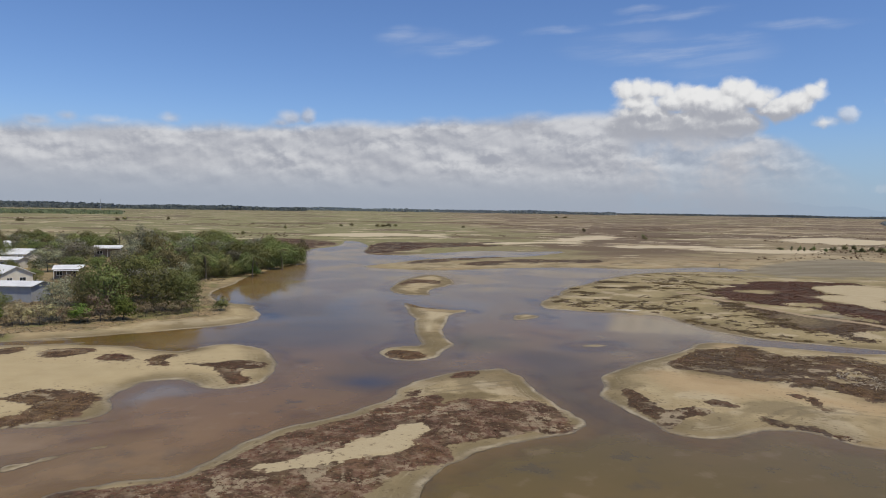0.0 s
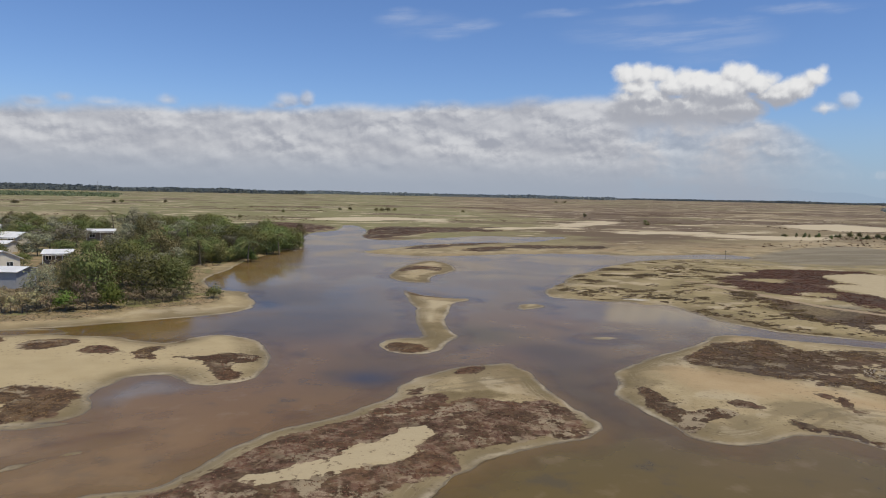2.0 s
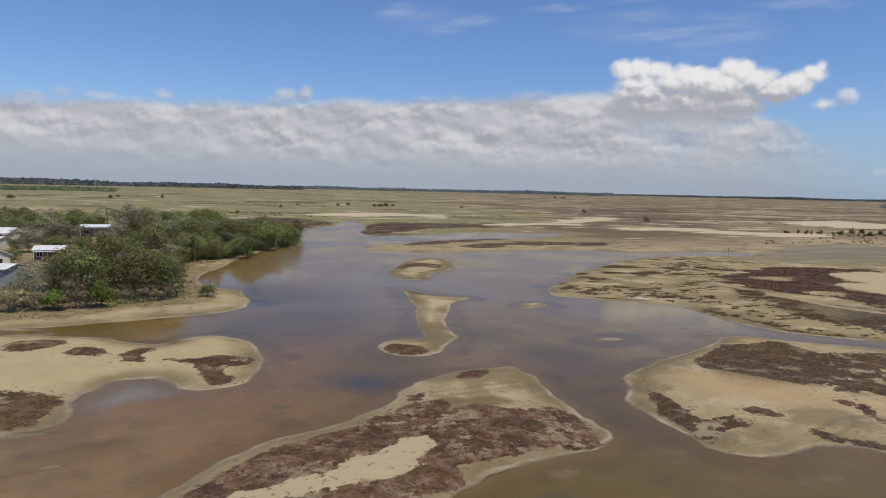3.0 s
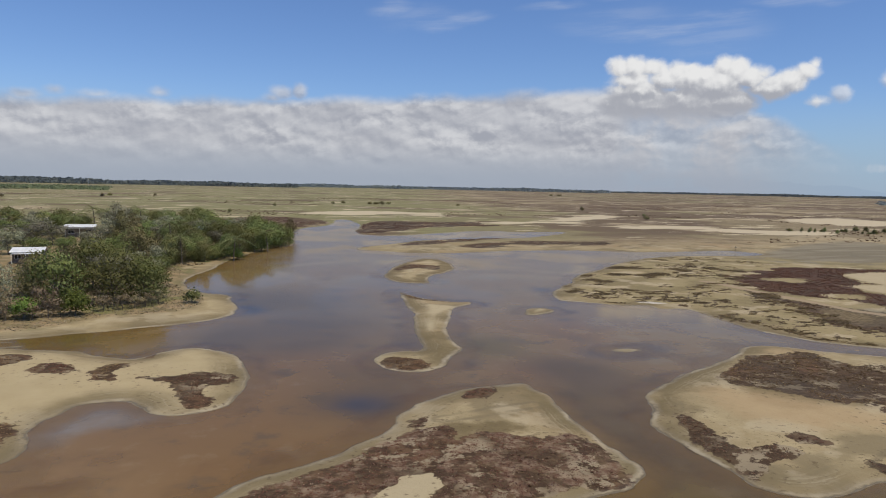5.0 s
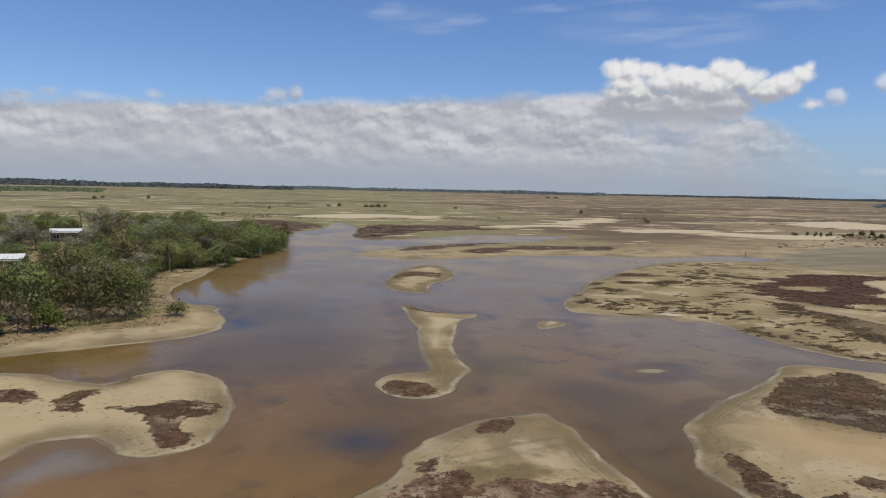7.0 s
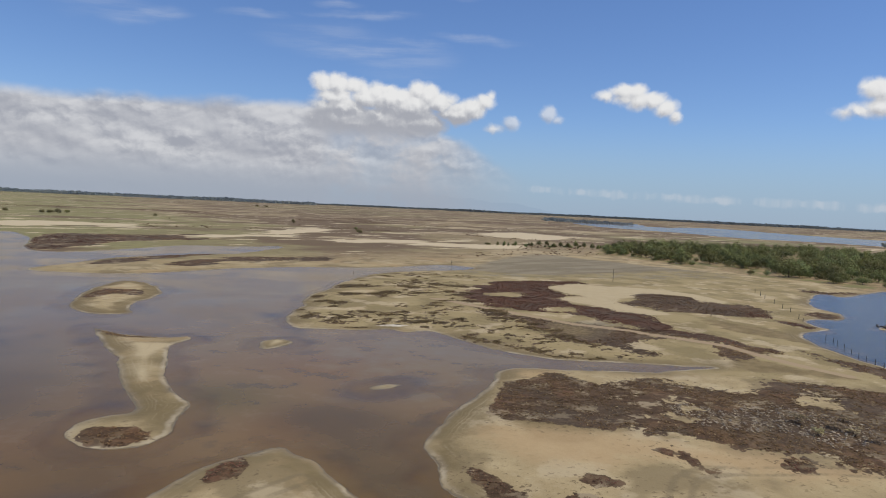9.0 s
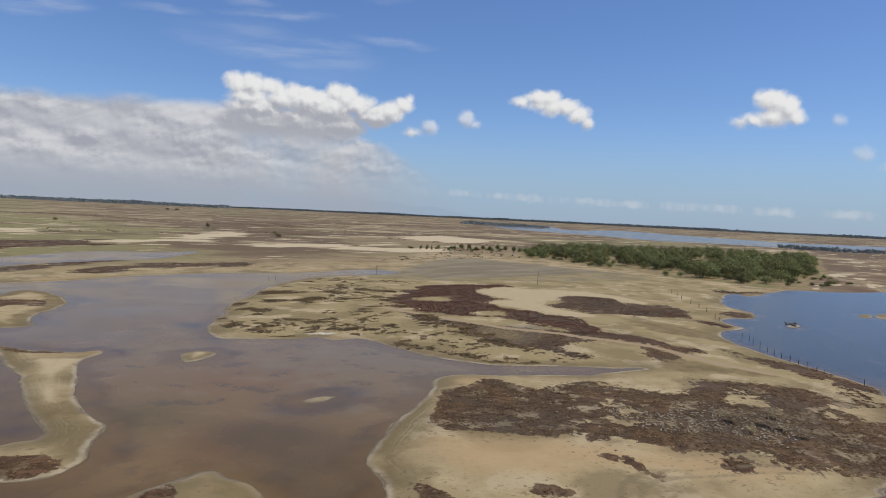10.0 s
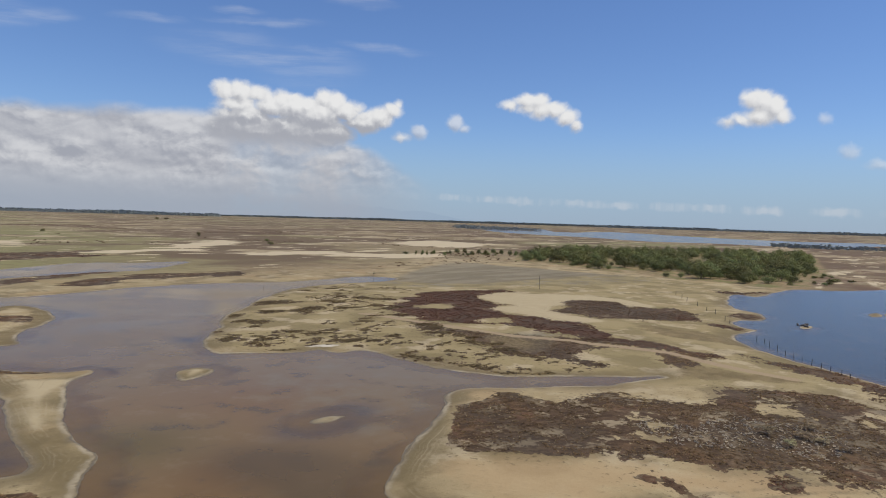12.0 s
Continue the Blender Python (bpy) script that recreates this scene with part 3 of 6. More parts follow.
def lattice(x, y):
    xi, yi = np.floor(x).astype(int), np.floor(y).astype(int)
    u, v = x - xi, y - yi
    u, v = u * u * (3 - 2 * u), v * v * (3 - 2 * v)
    g = lambda i, j: TABLE[(xi + i) & 255, (yi + j) & 255]
    return (g(0, 0) * (1 - u) + g(1, 0) * u) * (1 - v) + (g(0, 1) * (1 - u) + g(1, 1) * u) * v - 0.5


def rough(x, y, size, octaves=4):
    """Fractal noise about 0, its largest features that many metres wide."""
    total = 0
    for o in range(octaves):
        total = total + lattice(x / size * 2**o + 17.3 * o, y / size * 2**o + 5.1 * o) * 0.55**o
    return total


def steps(lo, hi, step, far_lo, far_hi, grow_lo, grow_hi):
    """Grid lines: even between lo and hi, then wider and wider."""
    mid = list(np.arange(lo, hi, step))
    left, right, s = [lo], [mid[-1]], step
    while left[-1] > far_lo:
        s *= grow_lo
        left.append(left[-1] - s)
    s = step
    while right[-1] < far_hi:
        s *= grow_hi
        right.append(right[-1] + s)
    return np.array(left[:0:-1] + mid + right[1:])


GX = steps(-42, 98, 0.4, -5200, 5200, 1.05, 1.028)
GY = steps(33, 132, 0.4, -600, 5200, 1.09, 1.028)
X, Y = np.meshgrid(GX, GY)
REACH = 8.0


def near(outline, reach=REACH):
    """The part of the grid round an outline, as slices."""
    (x0, y0), (x1, y1) = outline.min(0) - reach, outline.max(0) + reach
    i, j = np.searchsorted(GX, (x0, x1))
    a, b = np.searchsorted(GY, (y0, y1))
    return slice(max(a - 1, 0), b + 1), slice(max(i - 1, 0), j + 1)


def laid(outline, reach=REACH):
    """Distance to an outline over the whole grid, cut off at reach."""
    field = np.full(X.shape, reach)
    s = near(outline, reach)
    field[s] = np.minimum(outline_distance(X[s], Y[s], outline), reach)
    return field


def at(field, x, y):
    """A field's value at places of the plan."""
    i = np.clip(np.searchsorted(GX, x) - 1, 0, len(GX) - 2)
    j = np.clip(np.searchsorted(GY, y) - 1, 0, len(GY) - 2)
    u, v = (x - GX[i]) / (GX[i + 1] - GX[i]), (y - GY[j]) / (GY[j + 1] - GY[j])
    return (field[j, i] * (1 - u) + field[j, i + 1] * u) * (1 - v) + (field[j + 1, i] * (1 - u) + field[j + 1, i + 1] * u) * v


# shore: metres to the water's edge, positive on land
ragged = 0.85 * rough(X, Y, 5.0, 5) + 1.4 * rough(X, Y, 30.0, 2) * np.clip((Y - 130) / 100, 0, 1)
shore = laid(rounded(LAGOON, 3), 40.0)
for name, bar in BARS.items():
    sunk = 0.62 + 1.5 * rough(X, Y, 4.0, 3) if name == "thin_bar" else 0.35 if name == "ring" else 0.0
    shore = np.maximum(shore, -laid(rounded(bar), 40.0) - sunk)
shore = np.minimum(shore, laid(rounded(BLUE_LAGOON, 4), 40.0))
for bar in BLUE_BARS:
    shore = np.maximum(shore, -laid(rounded(bar), 40.0))
far_water = laid(rounded(FAR_WATER, 4), 40.0) + 60 * rough(X, Y, 240.0, 3)
shore = np.minimum(shore, np.where(far_water < 39, far_water, 40)) + ragged
low_bar = laid(rounded(BARS["thin_bar"]), 6.0)
ring_bar = laid(rounded(BARS["ring"]), 6.0)
rise = np.where(shore > 0, 0.42 * (1 - np.exp(-shore / 3.5)), -0.55 * (1 - np.exp(shore / 5.0)))
rise += np.where(shore > 0, np.clip(shore / 3, 0, 1) * (0.16 * rough(X, Y, 9.0, 3)), 0.05 * rough(X, Y, 6.0, 3) * np.clip(-shore / 2, 0, 1))
rise += np.clip((shore - 12) / 28, 0, 1) * 0.35
rise -= 0.045 * np.clip(1 - low_bar / 1.5, 0, 1) * (low_bar < 1.5) * 0.6

# beds: metres inside a bed of saltmarsh plants, positive inside
BED_OUTLINES = {name: rounded(p) for name, p in BEDS.items()}
bed = np.full(X.shape, -REACH)
for outline in BED_OUTLINES.values():
    bed = np.maximum(bed, -laid(outline))
bare = np.full(X.shape, REACH)
for name, p in BARE.items():
    if name.startswith("great"):
        bed = np.minimum(bed, laid(rounded(p)) + 4.2 * rough(X, Y, 2.4, 4) + 0.8)
    else:
        bare = np.minimum(bare, laid(rounded(p)) + (1.8 * rough(X, Y + 20, 3.5, 4) - 0.1 if name == "fore_hole" else 1.6 * rough(X + 70, Y, 7.0, 4)))
bed = np.minimum(bed, bare)
# dry pale cores of the low islands
bare = np.minimum(bare, laid(rounded(BOW_CORE)) + 1.4 * rough(X, Y, 5.0, 3) + 0.9)
bare = np.minimum(bare, np.maximum(laid(rounded(BARS["tiny"])), 1.4 - shore))
bare = np.minimum(bare, np.maximum(laid(rounded(BARS["ring"])), 0.5 - shore))
bed = bed + (0.9 + 1.6 * np.clip((X - 46) / 20, 0, 1)) * rough(X, Y, 6.0, 4) + np.clip((X - 84) / 15, 0, 1) * (3.0 * rough(X, Y, 15.0, 3) + 3.4 * rough(X + 31, Y + 11, 6.0, 4))
for hole in ([(108.5, 136.4), (114.2, 137.0), (115.8, 133.8), (111.5, 131.4), (107.4, 132.8)], [(106.6, 113.4), (109.8, 113.0), (109.0, 110.6), (105.4, 111)]):
    bed = np.minimum(bed, laid(rounded(hole)) + 5.0 * rough(X, Y, 7.0, 4) + 0.2)
track_width = line_distance(X[near(np.array(TRACK))], Y[near(np.array(TRACK))], TRACK)
track = np.full(X.shape, REACH)
track[near(np.array(TRACK))] = np.minimum(track_width, REACH)
bed = np.minimum(bed, track - 0.7)

EAST_FLAT = [(54, 126), (66, 110), (72, 96), (80, 74), (88, 61), (103, 47), (112, 56), (135, 72), (150, 80), (180, 96), (230, 108), (240, 130), (230, 160), (160, 165), (140, 200), (90, 180)]
east_flat = laid(rounded(EAST_FLAT))
maroon, dome = laid(BED_OUTLINES["purple"]), laid(rounded(OLIVE_DOME))
ruts = np.full(X.shape, 3.0)
for line in RUTS:
    s = near(np.array(line), 3.0)
    ruts[s] = np.minimum(ruts[s], np.abs(line_distance(X[s], Y[s], line) - 0.75))
salt = np.full(X.shape, 3.0)
for p in SALT:
    salt = np.minimum(salt, laid(rounded(p), 3.0))

# the spit: many small separate tufts
SPIT = [(55, 124), (58, 118), (66, 110), (71, 100), (76, 84), (82, 78), (90, 78), (86, 90), (92, 105), (92, 122), (98, 134), (112, 150), (130, 160), (138, 180), (110, 182), (94, 170), (78, 156), (66, 142)]
spit_edge = rounded(SPIT)
TIP_PATCHES = [(71.6, 149.1, 2.6), (70.5, 140.3, 3.4), (57.2, 126.8, 2.2), (61.5, 123.1, 2), (59.4, 120, 2), (60.3, 134.4, 1.2), (60.4, 128.7, 0.8), (62.4, 128.6, 0.6), (67.4, 134.2, 1.3), (87.1, 161.9, 4.4), (91.9, 160.5, 3), (79.2, 149, 3.2), (83.6, 146.7, 3.5), (88.9, 147.8, 3.3), (94.6, 143.9, 3.1), (99.1, 153.4, 3.3), (107.3, 161.2, 2.7), (108.3, 155.7, 3.3), (116.3, 176.9, 2.3), (109.2, 177.3, 2.4), (67.2, 128.1, 1), (69.3, 126.3, 1.7)]
MIDDLE_PATCHES = [(72.3, 122, 2), (74.9, 123.5, 1.7), (79.3, 119.6, 1.3), (72.1, 114.2, 1.9), (73.9, 113.9, 1.5), (74.5, 111.4, 1.4), (70.8, 110.6, 0.9), (85.5, 126, 1.6), (91.8, 130.9, 1.5), (87.9, 128.2, 1.4), (112.9, 150.8, 3.4), (103.2, 142.6, 2.3), (102.6, 136.6, 2.9), (89.7, 122.9, 1.2), (96.5, 128.2, 2.6), (79.5, 112.7, 1.2), (80.9, 112.4, 1.3), (80, 110.1, 0.8), (77.2, 107, 0.8), (91.6, 116.6, 2.9), (91.6, 113.4, 2.5), (87, 110, 1.4), (89.3, 108.6, 1.8), (89.4, 105.6, 1.9)]
CREEK_PATCHES = [(86.8, 100.9, 1.3), (76, 93.2, 0.9), (80, 92.3, 0.9), (88.5, 101.9, 1.8), (87.2, 97.5, 2.3), (86, 93.3, 2.6), (85.2, 89.7, 2.2), (84.9, 86.1, 0.9), (76.2, 95.7, 0.3), (76.5, 100.3, 0.4), (71.5, 95.9, 0.8), (72.1, 94.4, 1.1), (72.6, 92.4, 1.2), (73.2, 90.6, 1.2), (73.7, 88.7, 1.3), (74.3, 86.4, 1.3), (74.8, 83.7, 1.2), (70.2, 96.7, 0.5), (70.2, 100.4, 1.2), (77.7, 82.5, 0.4)]
spit_tufts = []
for sx, sy, r in TIP_PATCHES + MIDDLE_PATCHES + CREEK_PATCHES:
    for _ in range(3 if r > 1.2 else 1):
        a, q = rng.uniform(0, 6.28), rng.uniform(0.2, 0.7) * r
        spit_tufts.append((sx + q * math.cos(a), sy + q * math.sin(a), r * rng.uniform(0.3, 0.55) + 0.15, r * rng.uniform(0.0, 0.35), rng.uniform(-0.6, 0.6)))
tx, ty = rng.uniform(54, 140, 2400), rng.uniform(77, 184, 2400)
keep = (outline_distance(tx, ty, spit_edge) < 0) & (rough(tx, ty, 11.0, 3) > -0.02) & (at(bed, tx, ty) < -0.2)
tx, ty = tx[keep], ty[keep]
spit_tufts += list(zip(tx, ty, rng.uniform(0.12, 0.5, len(tx)), rng.uniform(0.0, 0.5, len(tx)), rng.uniform(-0.6, 0.6, len(tx))))
for sx, sy, w, l, turn in spit_tufts:
    s = near(np.array([(sx, sy)]), 6.0)
    c, d = math.cos(turn), math.sin(turn)
    u, v = (X[s] - sx) * c + (Y[s] - sy) * d, -(X[s] - sx) * d + (Y[s] - sy) * c
    patch = (1 - np.sqrt((u / (w + l + 0.2)) ** 2 + (v / (w + 0.2)) ** 2)) * max(w, 0.9) + 1.0 * rough(X[s], Y[s], 1.8, 3) - 0.1
    bed[s] = np.maximum(bed[s], patch)
bed = np.minimum(bed, shore - 0.5)
damp = np.full(X.shape, REACH)
for p in DAMP:
    damp = np.minimum(damp, laid(rounded(p)))
for name, core in (("tiny", 1.6), ("isle2", 3.0)):
    damp = np.minimum(damp, np.maximum(laid(rounded(BARS[name])), 1.3 * (shore - core - 3.5 * rough(X, Y, 8.0, 2))))

damp = np.minimum(damp, np.minimum(low_bar - 1.0, ring_bar - 0.3))
strip = np.minimum(laid(rounded(DRY_STRIP)), laid(rounded(GREEN_STRIP)))
wood = np.minimum(np.minimum(laid(rounded(WEST), 30.0), strip + 3.4), np.maximum(laid(rounded(GROVE), 30.0), -laid(rounded(CLEAR1), 6.0)))
olive = np.minimum(laid(rounded(OLIVE_DOME)), 2.0 + laid(rounded(POOLSIDE), 20.0))
plain = np.maximum(np.clip((Y - 200 - 0.06 * np.abs(X)) / 60, 0, 1), np.clip((X - 232 - 0.15 * Y) / 30, 0, 1))


def ground_at(x, y):
    return float(at(rise, np.array([x]), np.array([y]))[0])


# ---- materials ----
def material(name):
    m = bpy.data.materials.new(name)
    m.use_nodes = True
    m.node_tree.nodes.clear()
    k = Nodes(m.node_tree)
    b = k.add("ShaderNodeBsdfPrincipled")
    k.link(b.outputs[0], k.add("ShaderNodeOutputMaterial").inputs[0])
    return m, k, b


def place(k):
    return k.add("ShaderNodeNewGeometry").outputs["Position"]


def bumped(k, b, height, strength, distance):
    n = k.add("ShaderNodeBump")
    n.inputs["Strength"].default_value, n.inputs["Distance"].default_value = strength, distance
    k.link(height, n.inputs["Height"])
    k.link(n.outputs[0], b.inputs["Normal"])


def ground_material():
    m, k, b = material("saltpan_ground")
    p = place(k)
    shore_d, bed_d, bare_d, wood_d, olive_d, plain_d, track_d, ruts_d, salt_d = (k.attr(a) for a in ("shore", "bed", "bare", "wood", "olive", "plain", "track", "ruts", "salt"))
    n_big, n_mid, n_fine, n_grain = k.noise(p, 0.045, 4), k.noise(p, 0.33, 5, 0.6), k.noise(p, 1.7, 5, 0.65), k.noise(p, 9.0, 3, 0.6)
    jitter = k.math("ADD", k.math("MULTIPLY", k.math("SUBTRACT", n_fine, 0.5), 1.8), k.math("MULTIPLY", k.math("SUBTRACT", n_mid, 0.5), 3.0))
    sand = k.mix(k.span(n_mid, 0.35, 0.68), (0.375, 0.29, 0.155), (0.46, 0.365, 0.205))
    sand = k.mix(k.span(n_big, 0.42, 0.62, 0.0, 0.65), sand, (0.325, 0.245, 0.130))
    sand = k.mix(k.span(n_grain, 0.35, 0.7, 0.0, 0.35), sand, (0.25, 0.195, 0.105))
    sand = k.mix(k.span(n_fine, 0.54, 0.66, 0.0, 0.5), sand, (0.245, 0.19, 0.10))
    # tinted flats: orange-brown crust, olive algae mats and pale dried crust
    warm = k.noise(k.mapped(p, (1, 1, 1), (31, 7, 0)), 0.06, 3)
    sand = k.mix(k.span(warm, 0.53, 0.66, 0.0, 0.6), sand, (0.385, 0.268, 0.138))
    algae = k.noise(k.mapped(p, (1, 1, 1), (3, 77, 0)), 0.10, 4)
    sand = k.mix(k.span(algae, 0.50, 0.60, 0.0, 0.8), sand, (0.215, 0.166, 0.088))
    crust = k.noise(k.mapped(p, (1, 1, 1), (55, 21, 0)), 0.14, 5, 0.6)
    sand = k.mix(k.span(crust, 0.53, 0.62, 0.0, 0.6), sand, (0.47, 0.385, 0.245))
    sand = k.mix(k.span(k.math("ADD", olive_d, k.math("MULTIPLY", jitter, 2.0)), 4.0, -1.0, 0.0, 0.85), sand, k.mix(k.span(k.noise(k.mapped(p, (0.25, 1, 1)), 0.12, 5), 0.4, 0.62), (0.175, 0.148, 0.098), (0.245, 0.21, 0.145)))
    sand = k.mix(k.math("MULTIPLY", k.span(k.math("ADD", k.attr("east_flat"), k.math("MULTIPLY", jitter, 2.0)), 3.0, -3.0, 0.0, 0.8), k.span(crust, 0.60, 0.52)), sand, k.mix(k.span(algae, 0.42, 0.58), (0.315, 0.25, 0.122), (0.235, 0.186, 0.086)))
    sand = k.mix(k.math("MULTIPLY", k.span(bare_d, -0.9, 0.3), k.span(k.math("ADD", k.attr("damp"), k.math("MULTIPLY", jitter, 1.3)), 1.0, -0.8, 0.0, 0.9)), sand, k.mix(k.span(n_mid, 0.38, 0.6), (0.16, 0.118, 0.054), (0.225, 0.168, 0.082)))
    sand = k.mix(k.span(k.math("ADD", k.attr("ochre"), k.math("MULTIPLY", jitter, 1.6)), 1.6, -2.4, 0.0, 0.75), sand, k.mix(n_mid, (0.40, 0.275, 0.14), (0.46, 0.335, 0.185)))
    sep = k.add("ShaderNodeSeparateXYZ")
    k.link(p, sep.inputs[0])
    sand = k.mix(k.math("MULTIPLY", k.math("MULTIPLY", k.span(sep.outputs[0], 6.0, -6.0, 0.0, 0.9), k.span(sep.outputs[1], 110.0, 96.0)), k.span(k.math("ADD", shore_d, jitter), 0.8, 3.2)), sand, k.mix(n_mid, (0.40, 0.31, 0.165), (0.50, 0.40, 0.23)))
    # bare white salt sand, in broken streaks out on the plain
    streaks = k.math("MULTIPLY", plain_d, k.math("MULTIPLY", k.math("SUBTRACT", k.noise(k.mapped(p, (0.4, 1, 1)), 0.06, 6, 0.62), 0.5), 80.0))
    sand = k.mix(k.span(k.math("ADD", bare_d, k.math("ADD", jitter, streaks)), 0.8, -0.5), sand, k.mix(plain_d, k.mix(n_mid, (0.40, 0.32, 0.185), (0.49, 0.40, 0.25)), (0.53, 0.44, 0.29)))
    # damp margin, old waterlines parallel to the shore, a pale salt line at the edge
    rim = k.math("ADD", shore_d, k.math("MULTIPLY", jitter, 0.3))
    sand = k.mix(k.math("MULTIPLY", k.span(rim, 4.6, 1.0, 0.0, 0.68), k.math("MULTIPLY", k.span(bare_d, -0.9, 0.3), k.span(algae, 0.38, 0.52, 0.4, 1.0))), sand, (0.178, 0.135, 0.067))
    lines = k.noise(k.vec(k.math("MULTIPLY", k.math("ADD", shore_d, k.math("MULTIPLY", jitter, 0.2)), 2.8), k.math("MULTIPLY", n_big, 1.5), 0.0), 1.0, 3, 0.6)
    sand = k.mix(k.math("MULTIPLY", k.math("MULTIPLY", k.span(lines, 0.53, 0.64, 0.0, 0.42), k.span(crust, 0.44, 0.58)), k.span(shore_d, 5.0, 0.8)), sand, (0.41, 0.345, 0.225))
    sand = k.mix(k.math("MULTIPLY", k.math("MULTIPLY", k.span(lines, 0.47, 0.36, 0.0, 0.42), k.span(algae, 0.42, 0.56)), k.span(shore_d, 6.0, 0.8)), sand, (0.19, 0.155, 0.088))
    sand = k.mix(k.math("MULTIPLY", k.math("MULTIPLY", k.span(rim, 0.12, 0.3), k.span(n_mid, 0.36, 0.55, 0.25, 1.0)), k.math("MULTIPLY", k.span(rim, 0.85, 0.4, 0.0, 0.75), k.span(k.noise(k.mapped(p, (1, 1, 1), (13, 37, 0)), 0.11, 4, 0.6), 0.44, 0.60, 0.08, 1.0))), sand, (0.44, 0.37, 0.25))
    sand = k.mix(k.span(rim, 0.22, 0.05, 0.0, 0.8), sand, (0.14, 0.115, 0.075))
    # saltmarsh beds: dark peaty soil and low growth, purple-brown to olive
    n_clump = k.noise(k.mapped(p, (1, 1, 1), (17, 3, 0)), 0.75, 5, 0.62)
    growth = k.mix(k.span(n_big, 0.35, 0.65), (0.135, 0.072, 0.038), (0.138, 0.09, 0.044))
    growth = k.mix(k.span(k.noise(p, 0.085, 4), 0.46, 0.56, 0.0, 0.6), growth, (0.070, 0.047, 0.026))
    growth = k.mix(k.span(n_clump, 0.42, 0.54, 0.0, 0.9), growth, (0.062, 0.036, 0.018))
    growth = k.mix(k.span(n_fine, 0.50, 0.64, 0.0, 0.6), growth, (0.145, 0.092, 0.047))
    growth = k.mix(k.math("MULTIPLY", k.span(k.math("ADD", n_mid, k.math("MULTIPLY", n_fine, 0.5)), 0.77, 0.84, 0.0, 0.9), k.span(k.noise(k.mapped(p, (1, 1, 1), (63, 5, 0)), 0.10, 3), 0.44, 0.56, 0.15, 1.0)), growth, (0.33, 0.262, 0.165))
    growth = k.mix(k.span(k.attr("east_flat"), 1.0, -2.0, 0.0, 0.7), growth, k.mix(k.span(n_fine, 0.42, 0.66), (0.075, 0.046, 0.027), (0.13, 0.084, 0.047)))
    growth = k.mix(k.span(k.attr("maroon"), 0.6, -0.4, 0.0, 0.85), growth, k.mix(k.span(n_fine, 0.4, 0.65), (0.078, 0.040, 0.024), (0.124, 0.066, 0.036)))
    growth = k.mix(k.span(k.math("ADD", k.attr("dome"), k.math("MULTIPLY", jitter, 3.0)), 2.2, -2.0, 0.0, 0.85), growth, k.mix(k.span(n_fine, 0.4, 0.62), (0.13, 0.092, 0.045), (0.235, 0.18, 0.092)))
    near_west = k.math("MULTIPLY", k.span(sep.outputs[0], 34.0, 26.0), k.span(sep.outputs[1], 63.0, 58.0))
    growth = k.mix(k.math("MULTIPLY", near_west, k.span(k.noise(k.mapped(p, (1, 1, 1), (2, 90, 0)), 0.55, 5, 0.62), 0.46, 0.60, 0.0, 0.65)), growth, k.mix(k.span(n_fine, 0.4, 0.62), (0.175, 0.094, 0.058), (0.30, 0.215, 0.14)))
    growth = k.mix(k.math("MULTIPLY", k.span(sep.outputs[0], 30.0, 44.0), k.span(k.noise(k.mapped(p, (1, 1, 1), (29, 12, 0)), 0.09, 4), 0.44, 0.58, 0.0, 0.6)), growth, k.mix(k.span(n_fine, 0.4, 0.62), (0.060, 0.043, 0.029), (0.10, 0.075, 0.046)))
    # scattered seedlings and dead stems round the beds
    sand = k.mix(k.math("MULTIPLY", k.span(bed_d, -5.0, -0.3), k.span(n_fine, 0.58, 0.66, 0.0, 0.75)), sand, (0.12, 0.082, 0.045))
    cell = k.add("ShaderNodeTexVoronoi", voronoi_dimensions="2D", feature="F1")
    cell.inputs["Scale"].default_value, cell.inputs["Detail"].default_value = 0.85, 1.0
    k.link(k.vec(k.math("ADD", sep.outputs[0], jitter), k.math("ADD", sep.outputs[1], k.math("MULTIPLY", jitter, 0.7)), 0.0), cell.inputs["Vector"])
    clumps = k.math("MULTIPLY", k.math("SUBTRACT", 0.42, cell.outputs["Distance"]), 2.6)
    ragged = k.math("MULTIPLY", k.math("SUBTRACT", k.noise(k.mapped(p, (0.45, 1, 1), (4, 44, 0)), 0.13, 5, 0.6), 0.5), k.span(sep.outputs[1], 150.0, 225.0, 0.0, 26.0))
    sand = k.mix(k.span(k.math("ADD", bed_d, k.math("ADD", k.math("MULTIPLY", k.math("ADD", k.math("MULTIPLY", jitter, 0.8), clumps), k.span(sep.outputs[0], 48.0, 74.0, 0.3, 1.1)), ragged)), -0.4, -0.2), sand, growth)
    # far plain: dry grass with brown and pale streaks
    q = k.mapped(p, (0.8, 1.0, 1.0))
    f1, f2, f3 = k.noise(q, 0.010, 4, 0.52), k.noise(k.mapped(q, (1, 1, 1), (91, 13, 0)), 0.013, 4, 0.52), k.noise(q, 0.0022, 3)
    f4 = k.noise(k.mapped(q, (1, 1, 1), (37, 60, 0)), 0.03, 4, 0.55)
    west = k.span(k.math("SUBTRACT", k.math("MULTIPLY", sep.outputs[1], 0.25), sep.outputs[0]), -160.0, 120.0)
    tract = k.math("MULTIPLY", k.math("SUBTRACT", k.noise(k.mapped(p, (0.7, 1, 1), (20, 31, 0)), 0.006, 5, 0.6), 0.5), 0.62)
